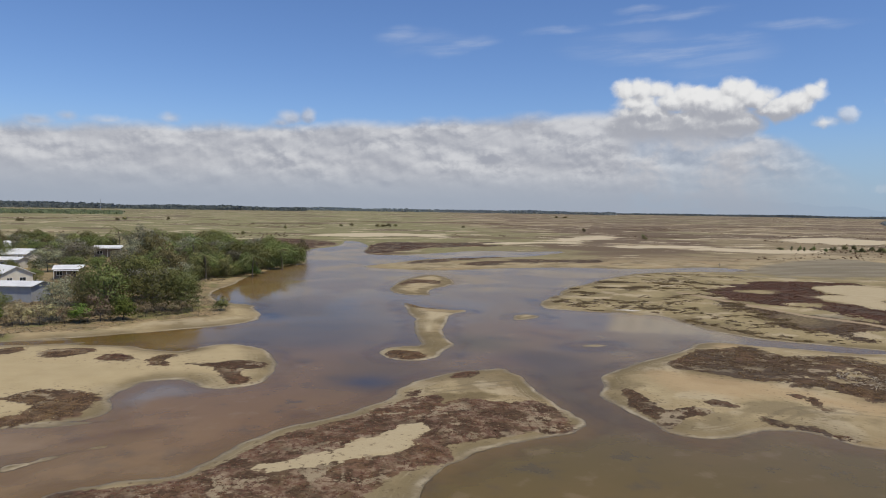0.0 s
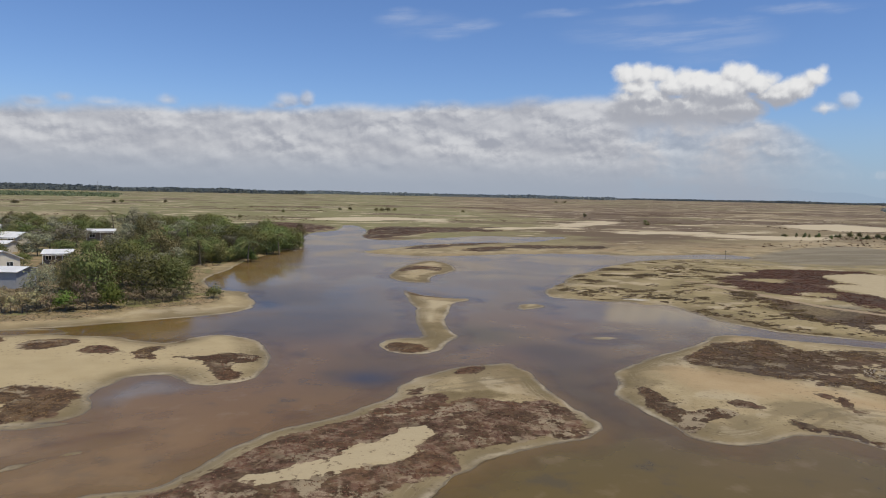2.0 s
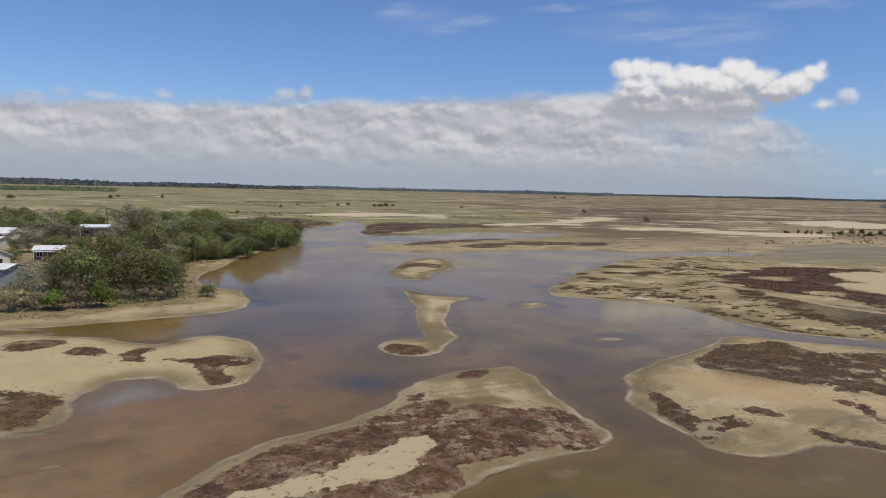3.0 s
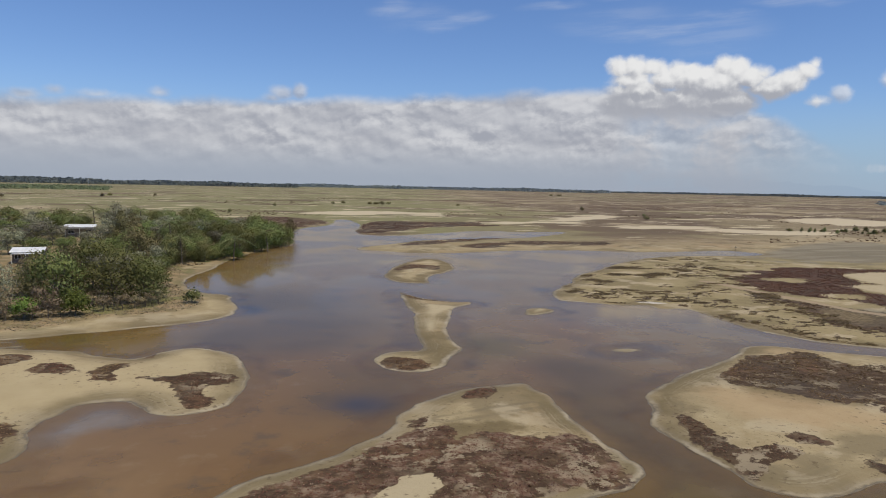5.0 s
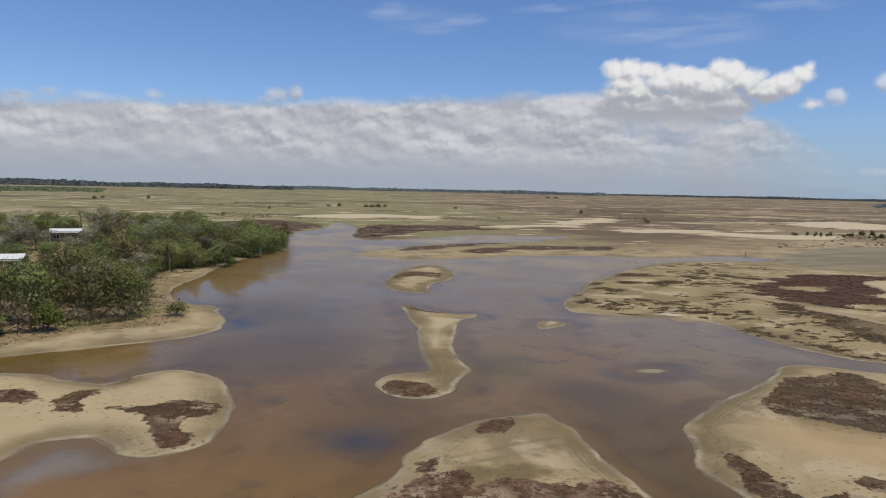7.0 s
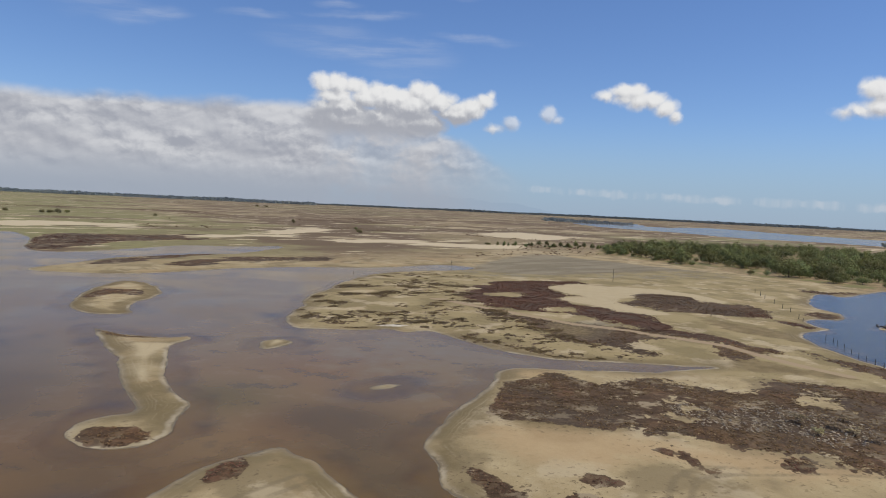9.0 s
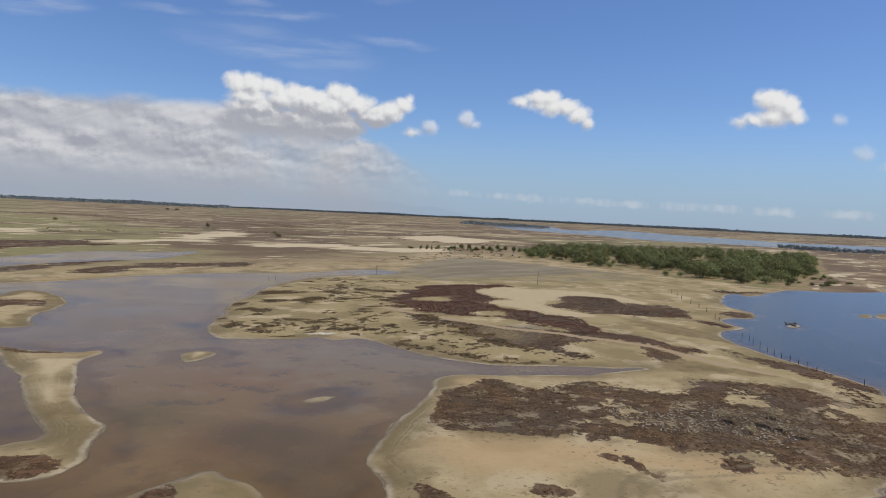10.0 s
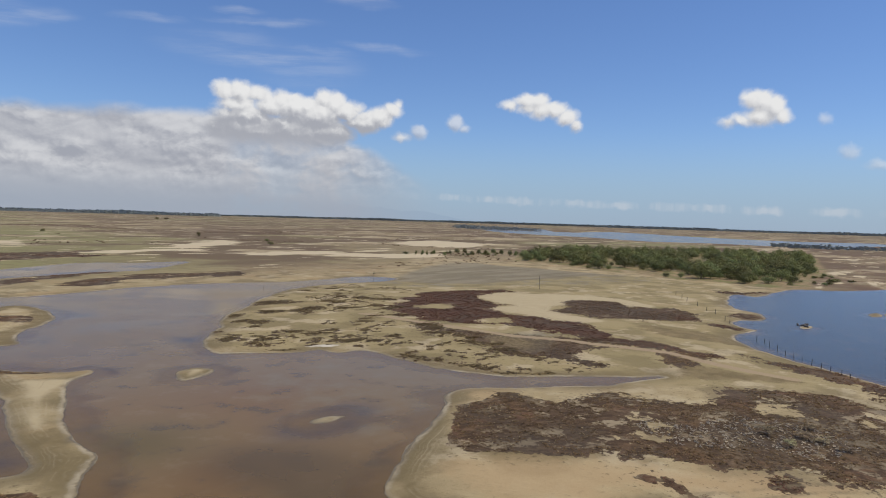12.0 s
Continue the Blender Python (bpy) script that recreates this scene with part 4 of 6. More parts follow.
    grass = k.mix(k.span(k.math("ADD", f3, k.math("MULTIPLY", west, 0.16)), 0.46, 0.64), (0.27, 0.205, 0.115), (0.235, 0.215, 0.095))
    east = k.math("MULTIPLY", k.span(sep.outputs[0], 235.0, 270.0), k.span(sep.outputs[1], 300.0, 220.0))
    f5 = k.noise(k.mapped(p, (1, 1, 1), (7, 70, 0)), 0.07, 6, 0.62)
    grass = k.mix(k.math("MULTIPLY", east, k.span(f5, 0.47, 0.55, 0.0, 0.85)), grass, (0.15, 0.085, 0.052))
    grass = k.mix(k.math("MULTIPLY", east, k.span(k.math("ABSOLUTE", k.math("SUBTRACT", f5, 0.45)), 0.018, 0.006)), grass, (0.44, 0.34, 0.22))
    grass = k.mix(k.math("MULTIPLY", k.span(f4, 0.45, 0.62, 0.0, 0.5), k.span(west, 0.2, 0.9, 1.0, 0.3)), grass, (0.19, 0.15, 0.085))
    grass = k.mix(k.span(k.math("ADD", tract, k.math("SUBTRACT", f1, k.math("MULTIPLY", west, 0.10))), 0.445, 0.515, 0.0, 0.85), grass, (0.135, 0.088, 0.054))
    grass = k.mix(k.span(k.math("SUBTRACT", f2, k.math("ADD", k.math("MULTIPLY", west, 0.03), k.math("MULTIPLY", tract, 0.7))), 0.60, 0.63, 0.0, 0.8), grass, (0.42, 0.335, 0.205))
    grass = k.mix(k.span(k.noise(k.mapped(p, (1, 1, 1), (8, 15, 0)), 0.17, 4, 0.6), 0.48, 0.62, 0.0, 0.42), grass, (0.15, 0.118, 0.062))
    covered = k.math("MULTIPLY", plain_d, k.math("MULTIPLY", k.span(bed_d, 0.3, -0.6), k.span(k.math("ADD", bare_d, streaks), -0.5, 1.0)))
    sand = k.mix(covered, sand, grass)
    # litter and grass under the trees
    litter = k.mix(k.span(n_mid, 0.4, 0.62), (0.21, 0.165, 0.08), (0.33, 0.235, 0.13))
    litter = k.mix(k.span(algae, 0.5, 0.6, 0.0, 0.8), litter, (0.16, 0.165, 0.055))
    sand = k.mix(k.span(k.math("ADD", wood_d, k.math("MULTIPLY", jitter, 1.2)), 5.5, 2.0, 0.0, 0.95), sand, litter)
    # white salt crust and wheel ruts
    sand = k.mix(k.span(k.math("ADD", salt_d, k.math("MULTIPLY", jitter, 0.8)), -0.2, -0.9, 0.0, 0.85), sand, (0.60, 0.55, 0.46))
    sand = k.mix(k.math("MULTIPLY", k.span(ruts_d, 0.45, 0.1, 0.0, 0.55), k.span(n_mid, 0.35, 0.55)), sand, (0.17, 0.132, 0.075))
    # wheel track
    sand = k.mix(k.span(track_d, 1.3, 0.7, 0.0, 0.9), sand, (0.36, 0.265, 0.165))
    # bed of the lagoon: grey silt at the margins, brown mud farther out
    mud = k.mix(k.span(k.noise(p, 0.055, 4), 0.38, 0.62), (0.20, 0.115, 0.045), (0.165, 0.112, 0.06))
    mud = k.mix(k.span(k.noise(k.mapped(p, (1, 1, 1), (11, 55, 0)), 0.11, 5), 0.55, 0.72, 0.0, 0.7), mud, (0.075, 0.062, 0.045))
    shelf = k.mix(k.span(k.math("ADD", shore_d, k.math("MULTIPLY", jitter, 1.2)), -3.6, -0.5), mud, (0.27, 0.215, 0.13))
    colour = k.mix(k.span(rim, -0.12, 0.04), shelf, sand)
    k.link(colour, b.inputs["Base Color"])
    k.link(k.span(rim, 0.1, 1.2, 0.5, 0.92), b.inputs["Roughness"])
    b.inputs["Specular IOR Level"].default_value = 0.25
    bumped(k, b, k.math("ADD", n_fine, k.math("MULTIPLY", n_grain, 0.4)), 0.5, 0.12)
    return m


def water_material():
    m = bpy.data.materials.new("shallow_water")
    m.use_nodes = True
    t = m.node_tree
    t.nodes.clear()
    k = Nodes(t)
    p = place(k)
    shore_d, orange, olive, open_wind = k.attr("shore"), k.attr("orange_silt"), k.attr("olive_silt"), k.attr("open_wind")
    wind = k.span(k.noise(k.mapped(p, (1, 1, 1), (5, 2, 0)), 0.035, 4, 0.55, 0.8), 0.40, 0.58, 0.0, 1.0)
    ripple = k.math("ADD", k.noise(p, 1.3, 3, 0.6), k.math("MULTIPLY", k.noise(k.mapped(p, (0.5, 1, 1)), 0.35, 3), 0.8))
    bump = k.add("ShaderNodeBump")
    bump.inputs["Distance"].default_value = 0.12
    k.link(k.math("ADD", k.math("MULTIPLY", wind, 0.03), k.math("MULTIPLY", open_wind, 0.6)), bump.inputs["Strength"])
    k.link(ripple, bump.inputs["Height"])
    clear = k.add("ShaderNodeBsdfTransparent")
    clear.inputs[0].default_value = (0.88, 0.77, 0.55, 1)
    patch = k.noise(k.mapped(p, (1, 1, 1), (9, 9, 0)), 0.045, 5, 0.6)
    tone = k.mix(k.span(patch, 0.38, 0.62), (0.260, 0.164, 0.060), (0.272, 0.186, 0.080))
    tone = k.mix(k.math("MULTIPLY", orange, k.span(patch, 0.3, 0.6, 0.6, 1.0)), tone, (0.24, 0.135, 0.045))
    tone = k.mix(k.math("MULTIPLY", olive, k.span(patch, 0.3, 0.6, 0.6, 1.0)), tone, (0.17, 0.12, 0.034))
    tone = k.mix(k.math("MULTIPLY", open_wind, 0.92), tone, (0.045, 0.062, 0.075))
    weed = k.noise(k.mapped(p, (1, 1, 1), (44, 8, 0)), 0.22, 6, 0.62)
    tone = k.mix(k.span(weed, 0.53, 0.68, 0.0, 0.55), tone, (0.105, 0.085, 0.05))
    tone = k.mix(k.span(weed, 0.46, 0.34, 0.0, 0.35), tone, (0.33, 0.235, 0.125))
    # still bay: grey of wet mud with the sky's sheen put into the colour
    tone = k.mix(k.math("MULTIPLY", k.attr("mud_sheen"), k.span(weed, 0.36, 0.56, 0.95, 0.6)), tone, (0.265, 0.24, 0.21))
    tone = k.mix(k.math("MULTIPLY", k.attr("deep"), k.span(patch, 0.3, 0.6, 0.5, 0.85)), tone, (0.125, 0.085, 0.036))
    tone = k.mix(k.math("MULTIPLY", k.attr("pale_silt"), k.span(patch, 0.3, 0.6, 0.15, 0.5)), tone, (0.36, 0.235, 0.115))
    tone = k.mix(k.math("MULTIPLY", k.attr("grey_silt"), k.span(weed, 0.34, 0.62, 0.65, 0.1)), tone, (0.255, 0.195, 0.105))
    # painted reflection: the sky's dark blue mixed into the diffuse tone
    tone = k.mix(k.math("MULTIPLY", k.attr("sky_blue"), 0.72), tone, (0.04, 0.055, 0.085))
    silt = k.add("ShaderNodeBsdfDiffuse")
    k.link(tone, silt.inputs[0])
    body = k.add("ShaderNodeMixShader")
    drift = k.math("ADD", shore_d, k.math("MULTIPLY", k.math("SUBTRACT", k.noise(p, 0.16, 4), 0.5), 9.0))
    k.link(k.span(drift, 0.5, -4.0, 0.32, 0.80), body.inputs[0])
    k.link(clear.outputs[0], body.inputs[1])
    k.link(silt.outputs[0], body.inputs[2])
    gloss = k.add("ShaderNodeBsdfGlossy")
    calm = k.span(wind, 0.0, 1.0, 0.06, 0.22, False)
    k.link(k.math("MAXIMUM", calm, k.math("MULTIPLY", open_wind, 0.24)), gloss.inputs["Roughness"])
    k.link(bump.outputs[0], gloss.inputs["Normal"])
    fresnel = k.add("ShaderNodeFresnel")
    fresnel.inputs[0].default_value = 1.33
    mixed = k.add("ShaderNodeMixShader")
    k.link(k.math("MULTIPLY", fresnel.outputs[0], k.span(open_wind, 0.0, 1.0, 0.80, 1.0)), mixed.inputs[0])
    k.link(body.outputs[0], mixed.inputs[1])
    k.link(gloss.outputs[0], mixed.inputs[2])
    k.link(mixed.outputs[0], k.add("ShaderNodeOutputMaterial").inputs[0])
    return m


def plant_material(name, dark, light, gap=None, shift=0.32, island=True):
    """Leaves: two tones mixed by clump, shifted a little from plant to plant."""
    m, k, b = material(name)
    geo = k.add("ShaderNodeNewGeometry")
    info = k.add("ShaderNodeObjectInfo")
    tone = k.mix(k.span(geo.outputs["Random Per Island"], 0.0, 1.0, 0.22, 0.9), dark, light)
    tone = k.mix(k.span(k.noise(k.mapped(geo.outputs["Position"], (1, 1, 0.2)), 0.085, 4), 0.46, 0.56, 0.0, 0.6), tone, tuple(0.62 * a + 0.008 for a in dark))
    tone = k.mix(k.span(k.noise(geo.outputs["Position"], 0.55, 4), 0.40, 0.60, 0.0, 0.75), tone, tuple(0.5 * (a + c) * 0.75 for a, c in zip(dark, light)))
    if gap:
        tone = k.mix(k.span(geo.outputs["Random Per Island"], 0.93, 0.97, 0.0, 0.85), tone, gap)
    hue = k.add("ShaderNodeHueSaturation")
    k.link(k.span(info.outputs["Random"], 0.0, 1.0, 1 - shift, 1 + shift, False), hue.inputs["Value"])
    k.link(k.span(info.outputs["Random"], 0.0, 1.0, 0.458, 0.52, False), hue.inputs["Hue"])
    k.link(tone, hue.inputs["Color"])
    k.link(hue.outputs[0], b.inputs["Base Color"])
    b.inputs["Roughness"].default_value = 0.75
    b.inputs["Specular IOR Level"].default_value = 0.2
    thin = k.add("ShaderNodeBsdfTranslucent")
    k.link(k.mix(0.45, hue.outputs[0], (0.0, 0.0, 0.0)), thin.inputs[0])
    both = k.add("ShaderNodeAddShader")
    k.link(b.outputs[0], both.inputs[0])
    k.link(thin.outputs[0], both.inputs[1])
    k.link(both.outputs[0], next(n for n in m.node_tree.nodes if n.type == "OUTPUT_MATERIAL").inputs[0])
    return m


def plain_material(name, colour, other, scale=1.0, rough_value=0.7, metal=0.0, bump=0.2):
    m, k, b = material(name)
    c = k.add("ShaderNodeTexCoord").outputs["Object"]
    n, n2 = k.noise(c, scale, 5, 0.6), k.noise(c, scale * 9, 3)
    tone = k.mix(k.span(n, 0.35, 0.68), colour, other)
    tone = k.mix(k.span(n2, 0.4, 0.8, 0.0, 0.3), tone, tuple(v * 0.7 for v in other))
    k.link(tone, b.inputs["Base Color"])
    b.inputs["Roughness"].default_value, b.inputs["Metallic"].default_value = rough_value, metal
    if bump:
        bumped(k, b, n2, bump, 0.02)
    return m


MAT = {
    "ground": ground_material(),
    "water": water_material(),
    "samphire": plant_material("samphire", (0.094, 0.050, 0.026), (0.185, 0.112, 0.058), (0.29, 0.23, 0.135)),
    "samphire_dark": plant_material("samphire_dark", (0.072, 0.040, 0.021), (0.145, 0.088, 0.046), (0.26, 0.20, 0.12)),
    "samphire_purple": plant_material("samphire_purple", (0.074, 0.037, 0.022), (0.126, 0.066, 0.036), None),
    "samphire_olive": plant_material("samphire_olive", (0.080, 0.052, 0.028), (0.145, 0.097, 0.052), None),
    "leaf_green": plant_material("leaf_green", (0.092, 0.112, 0.034), (0.190, 0.212, 0.074)),
    "leaf_bright": plant_material("leaf_bright", (0.075, 0.13, 0.026), (0.165, 0.24, 0.055)),
    "leaf_grey": plant_material("leaf_grey", (0.17, 0.17, 0.11), (0.29, 0.285, 0.19)),
    "leaf_olive": plant_material("leaf_olive", (0.125, 0.118, 0.05), (0.225, 0.205, 0.09)),
    "leaf_dry": plant_material("leaf_dry", (0.235, 0.205, 0.115), (0.36, 0.315, 0.185)),
    "mangrove": plant_material("mangrove_leaf", (0.080, 0.096, 0.037), (0.188, 0.202, 0.080)),
    "palm": plant_material("palm_leaf", (0.10, 0.12, 0.045), (0.225, 0.235, 0.10)),
    "bleached": plain_material("bleached_wood", (0.43, 0.355, 0.25), (0.56, 0.475, 0.35), 3.0, 0.85),
    "bark": plain_material("bark", (0.10, 0.08, 0.06), (0.19, 0.16, 0.13), 2.0, 0.9),
    "post": plain_material("weathered_timber", (0.07, 0.06, 0.05), (0.13, 0.115, 0.10), 4.0, 0.9),
    "roof_white": plain_material("white_sheet_roof", (0.70, 0.70, 0.69), (0.80, 0.80, 0.79), 0.5, 0.45),
    "roof_blue": plain_material("blue_sheet_roof", (0.13, 0.23, 0.42), (0.17, 0.28, 0.47), 0.5, 0.45),
    "wall_cream": plain_material("cream_weatherboard", (0.58, 0.54, 0.46), (0.64, 0.60, 0.52), 1.0, 0.7),
    "wall_grey": plain_material("grey_sheet_wall", (0.30, 0.31, 0.33), (0.35, 0.36, 0.37), 1.0, 0.6),
    "wall_brown": plain_material("brown_wall", (0.16, 0.13, 0.11), (0.22, 0.19, 0.16), 1.0, 0.8),
    "glass": plain_material("dark_window_glass", (0.03, 0.035, 0.04), (0.04, 0.045, 0.05), 1.0, 0.08, 0.0, 0.0),
    "paint": plain_material("white_paint", (0.74, 0.73, 0.71), (0.80, 0.79, 0.77), 2.0, 0.5),
    "steel": plain_material("galvanised_steel", (0.42, 0.43, 0.44), (0.5, 0.5, 0.5), 3.0, 0.5, 0.6),
    # distance haze put into the leaf colour: paler and bluer than near trees
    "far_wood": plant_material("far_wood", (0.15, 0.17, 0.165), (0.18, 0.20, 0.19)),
    # cane green dulled in its base colour for the haze
    "far_field": plant_material("far_field", (0.12, 0.15, 0.075), (0.18, 0.21, 0.11)),
}


# ---- building helpers ----
def mesh_from(name, verts, faces, mat, smooth=False):
    """A mesh from arrays; faces all have the same number of corners."""
    verts, faces = np.asarray(verts, np.float32), np.asarray(faces, np.int32)
    me = bpy.data.meshes.new(name)
    n, c = faces.shape
    me.vertices.add(len(verts)), me.loops.add(n * c), me.polygons.add(n)
    me.vertices.foreach_set("co", verts.ravel())
    me.loops.foreach_set("vertex_index", faces.ravel())
    me.polygons.foreach_set("loop_start", np.arange(n, dtype=np.int32) * c)
    me.polygons.foreach_set("use_smooth", np.full(n, smooth))
    me.update(calc_edges=True)
    me.materials.append(mat)
    return me


def part(name, bm, mat, parent, label=""):
    me = bpy.data.meshes.new(name)
    bm.to_mesh(me)
    bm.free()
    me.materials.append(mat)
    ob = new(name, me)
    ob.parent = parent
    return tagged(ob, label)


def box(bm, x0, y0, z0, x1, y1, z1, bevel=0.0):
    m = Matrix.Translation(((x0 + x1) / 2, (y0 + y1) / 2, (z0 + z1) / 2)) @ Matrix.Diagonal((x1 - x0, y1 - y0, z1 - z0, 1))
    made = bmesh.ops.create_cube(bm, size=1.0, matrix=m)["verts"]
    if bevel:
        edges = list({e for v in made for e in v.link_edges})
        bmesh.ops.bevel(bm, geom=edges, offset=bevel, segments=1, affect="EDGES")
    return made


def tube(bm, path, radii, sides=6):
    """A tapered, bent stem along a path."""
    rings = []
    for i, (c, r) in enumerate(zip(path, radii)):
        a, d = path[max(i - 1, 0)], path[min(i + 1, len(path) - 1)]
        way = (Vector(d) - Vector(a)).normalized()
        q = way.to_track_quat("Z", "Y")
        rings.append([bm.verts.new(Vector(c) + q @ Vector((r * math.cos(u), r * math.sin(u), 0))) for u in np.linspace(0, 2 * math.pi, sides, endpoint=False)])
    for a, b in zip(rings, rings[1:]):
        for i in range(sides):
            bm.faces.new((a[i], a[(i + 1) % sides], b[(i + 1) % sides], b[i]))
    bm.faces.new(rings[-1])
    bm.faces.new(rings[0][::-1])


# ---- ground and water ----
def grid_object(name, z, mat, fields=None):
    h, w = X.shape
    verts = np.stack([X.ravel(), Y.ravel(), z.ravel()], 1)
    i = np.arange(h * w).reshape(h, w)
    faces = np.stack([i[:-1, :-1].ravel(), i[:-1, 1:].ravel(), i[1:, 1:].ravel(), i[1:, :-1].ravel()], 1)
    me = mesh_from(name, verts, faces, mat, True)
    for key, f in (fields or {}).items():
        me.attributes.new(key, "FLOAT", "POINT").data.foreach_set("value", f.ravel().astype(np.float32))
    return new(name, me)


ground = tagged(grid_object("ground", rise, MAT["ground"], {"shore": shore, "bed": bed, "bare": bare, "wood": wood, "olive": olive, "plain": plain, "track": track, "ruts": ruts, "salt": salt, "east_flat": east_flat, "maroon": maroon, "dome": dome, "damp": damp, "ochre": laid(rounded(OCHRE))}),
                "pale salt flats, sand bars and dry grass plain", "ground", kind="structure")


# sheltered places; the upper sky's blue reflection there is put into the colour
SKY_BLUE_SPOTS = [(-3.2, 119, 2.4), (-2.2, 115.5, 2.4), (-5, 126, 2.0), (18.2, 90, 2.0), (18.8, 96, 1.8), (44.2, 83, 4.4), (40.5, 82, 2.6), (48, 84, 2.6), (9, 68, 3.0), (22, 122, 2.0), (53, 131, 2.5), (52, 119, 2.5)]


def water_sheet():
    """One level sheet that fills every basin, a little under the banks."""
    gx, gy = GX[::3], GY[::3]
    keep_x, keep_y = (gx > -400) & (gx < 2300), (gy > -590) & (gy < 1600)
    x, y = np.meshgrid(gx[keep_x], gy[keep_y])
    d = at(shore, x.ravel(), y.ravel())
    h, w = x.shape
    i = np.arange(h * w).reshape(h, w)
    faces = np.stack([i[:-1, :-1].ravel(), i[:-1, 1:].ravel(), i[1:, 1:].ravel(), i[1:, :-1].ravel()], 1)
    faces = faces[d[faces].min(1) < 6.0]
    used, back = np.unique(faces, return_inverse=True)
    px, py = x.ravel()[used], y.ravel()[used]
    me = mesh_from("water", np.stack([px, py, np.zeros(len(px))], 1), back.reshape(-1, 4), MAT["water"])
    blobs = lambda spots: np.clip(sum(np.exp(-((px - a) ** 2 + (py - b) ** 2) / r**2) for a, b, r in spots), 0, 1)
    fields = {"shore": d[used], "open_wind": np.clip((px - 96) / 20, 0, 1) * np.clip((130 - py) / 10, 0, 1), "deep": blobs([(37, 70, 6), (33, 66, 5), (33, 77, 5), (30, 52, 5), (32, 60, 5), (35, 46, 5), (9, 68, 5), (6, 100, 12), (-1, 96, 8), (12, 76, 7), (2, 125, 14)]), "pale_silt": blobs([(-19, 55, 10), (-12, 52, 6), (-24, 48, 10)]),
              "grey_silt": blobs([(55, 85, 8), (62, 88, 9), (51, 94, 8), (58, 99, 9), (48, 77, 5)]), "sky_blue": blobs(SKY_BLUE_SPOTS) * np.clip(0.75 + 1.4 * rough(px, py, 7.0, 3), 0, 1),
              "orange_silt": blobs([(0, 63, 12), (9, 74, 10), (-8, 58, 12), (44, 94, 11), (30, 76, 6), (2, 84, 10)]),
              "mud_sheen": np.clip(-np.minimum(outline_distance(px, py, rounded(STILL_BAY)), 0) / 1.5, 0, 1), "olive_silt": blobs([(20, 37, 12), (34, 34, 14), (10, 36, 10), (27, 88, 6), (-25, 100, 6), (50, 26, 20)])}
    for key, f in fields.items():
        me.attributes.new(key, "FLOAT", "POINT").data.foreach_set("value", f.astype(np.float32))
    return tagged(new("water", me), "shallow brown lagoon water reflecting the cloudy sky", "water", kind="structure")


water_sheet()

# ---- low saltmarsh plants ----
def tuft_mesh(name, px, py, pz, size, mat, blades=9, tall=0.5):
    """Low bushy tufts: short fleshy blades that spread from each root."""
    n = len(px)
    a, e = rng.uniform(0, 2 * np.pi, (n, blades)), rng.uniform(0.12, 0.85, (n, blades))
    l = size[:, None] * rng.uniform(0.55, 1.0, (n, blades))
    way = np.stack([np.cos(a) * np.cos(e), np.sin(a) * np.cos(e), np.sin(e) * tall], -1) * l[..., None]
    side = np.stack([-np.sin(a), np.cos(a), rng.uniform(-0.5, 0.5, (n, blades))], -1) * l[..., None] * 0.34
    root = np.stack([px, py, pz], -1)[:, None, :] + way * 0.12
    root[..., 2] -= 0.03
    tri = np.stack([root + way * 0.2 - side, root + way * 0.2 + side, root + way], 2)
    faces = np.arange(n * blades * 3).reshape(-1, 3)
    return mesh_from(name, tri.reshape(-1, 3), faces, mat)


def plant_bed(outline, density, size, mat, label):
    lo, hi = outline.min(0) - 1.0, outline.max(0) + 1.0
    count = int((hi[0] - lo[0]) * (hi[1] - lo[1]) * density)
    px, py = rng.uniform(lo[0], hi[0], count), rng.uniform(lo[1], hi[1], count)
    inside = -outline_distance(px, py, outline)
    ok = (inside > -3.0) & (at(bed, px, py) > 0.1) & (at(bare, px, py) > 0.2) & (at(dome, px, py) > 0.3) & (at(track, px, py) > 0.8) & (at(shore, px, py) > 0.5)
    ok &= rough(px + 40, py, 4.5, 3) + 0.25 * rng.random(count) > -0.16
    ok &= (py < 190) | (rough(px * 0.45 + 8, py, 9.0, 3) > 0.04)
    px, py = px[ok], py[ok]
    if len(px) < 3:
        return
    me = tuft_mesh("samphire_bed", px, py, at(rise, px, py), size * rng.uniform(0.6, 1.25, len(px)), mat)
    tagged(new("samphire_bed", me), label, "saltmarsh plants", kind="stuff")


BED_KINDS = {"purple": ("samphire_purple", 4.0, 0.36), "brown": ("samphire_olive", 4.5, 0.34), "dome": ("samphire_olive", 3.0, 0.36), "mouth_l": ("samphire_purple", 0.6, 0.5),
             "mouth_r": ("samphire_purple", 0.6, 0.5), "long_a": ("samphire_purple", 1.5, 0.42), "long_b": ("samphire_olive", 1.5, 0.42), "great": ("samphire_dark", 10.0, 0.27),
             "fore_big": ("samphire", 15.0, 0.21), "shore_d": ("samphire_olive", 0.8, 0.7), "shore_a": ("samphire", 5.0, 0.32), "tail_a": ("samphire", 5.0, 0.32)}
for name, outline in BED_OUTLINES.items():
    kind, density, size = BED_KINDS.get(name, ("samphire", 12.0, 0.23))
    tone = {"samphire": "red-brown", "samphire_dark": "dark red-brown", "samphire_purple": "dark purple-brown", "samphire_olive": "olive-brown"}[kind]
    plant_bed(outline, density, size, MAT[kind], tone + " samphire tufts growing on the salt flat")

sx, sy = [], []
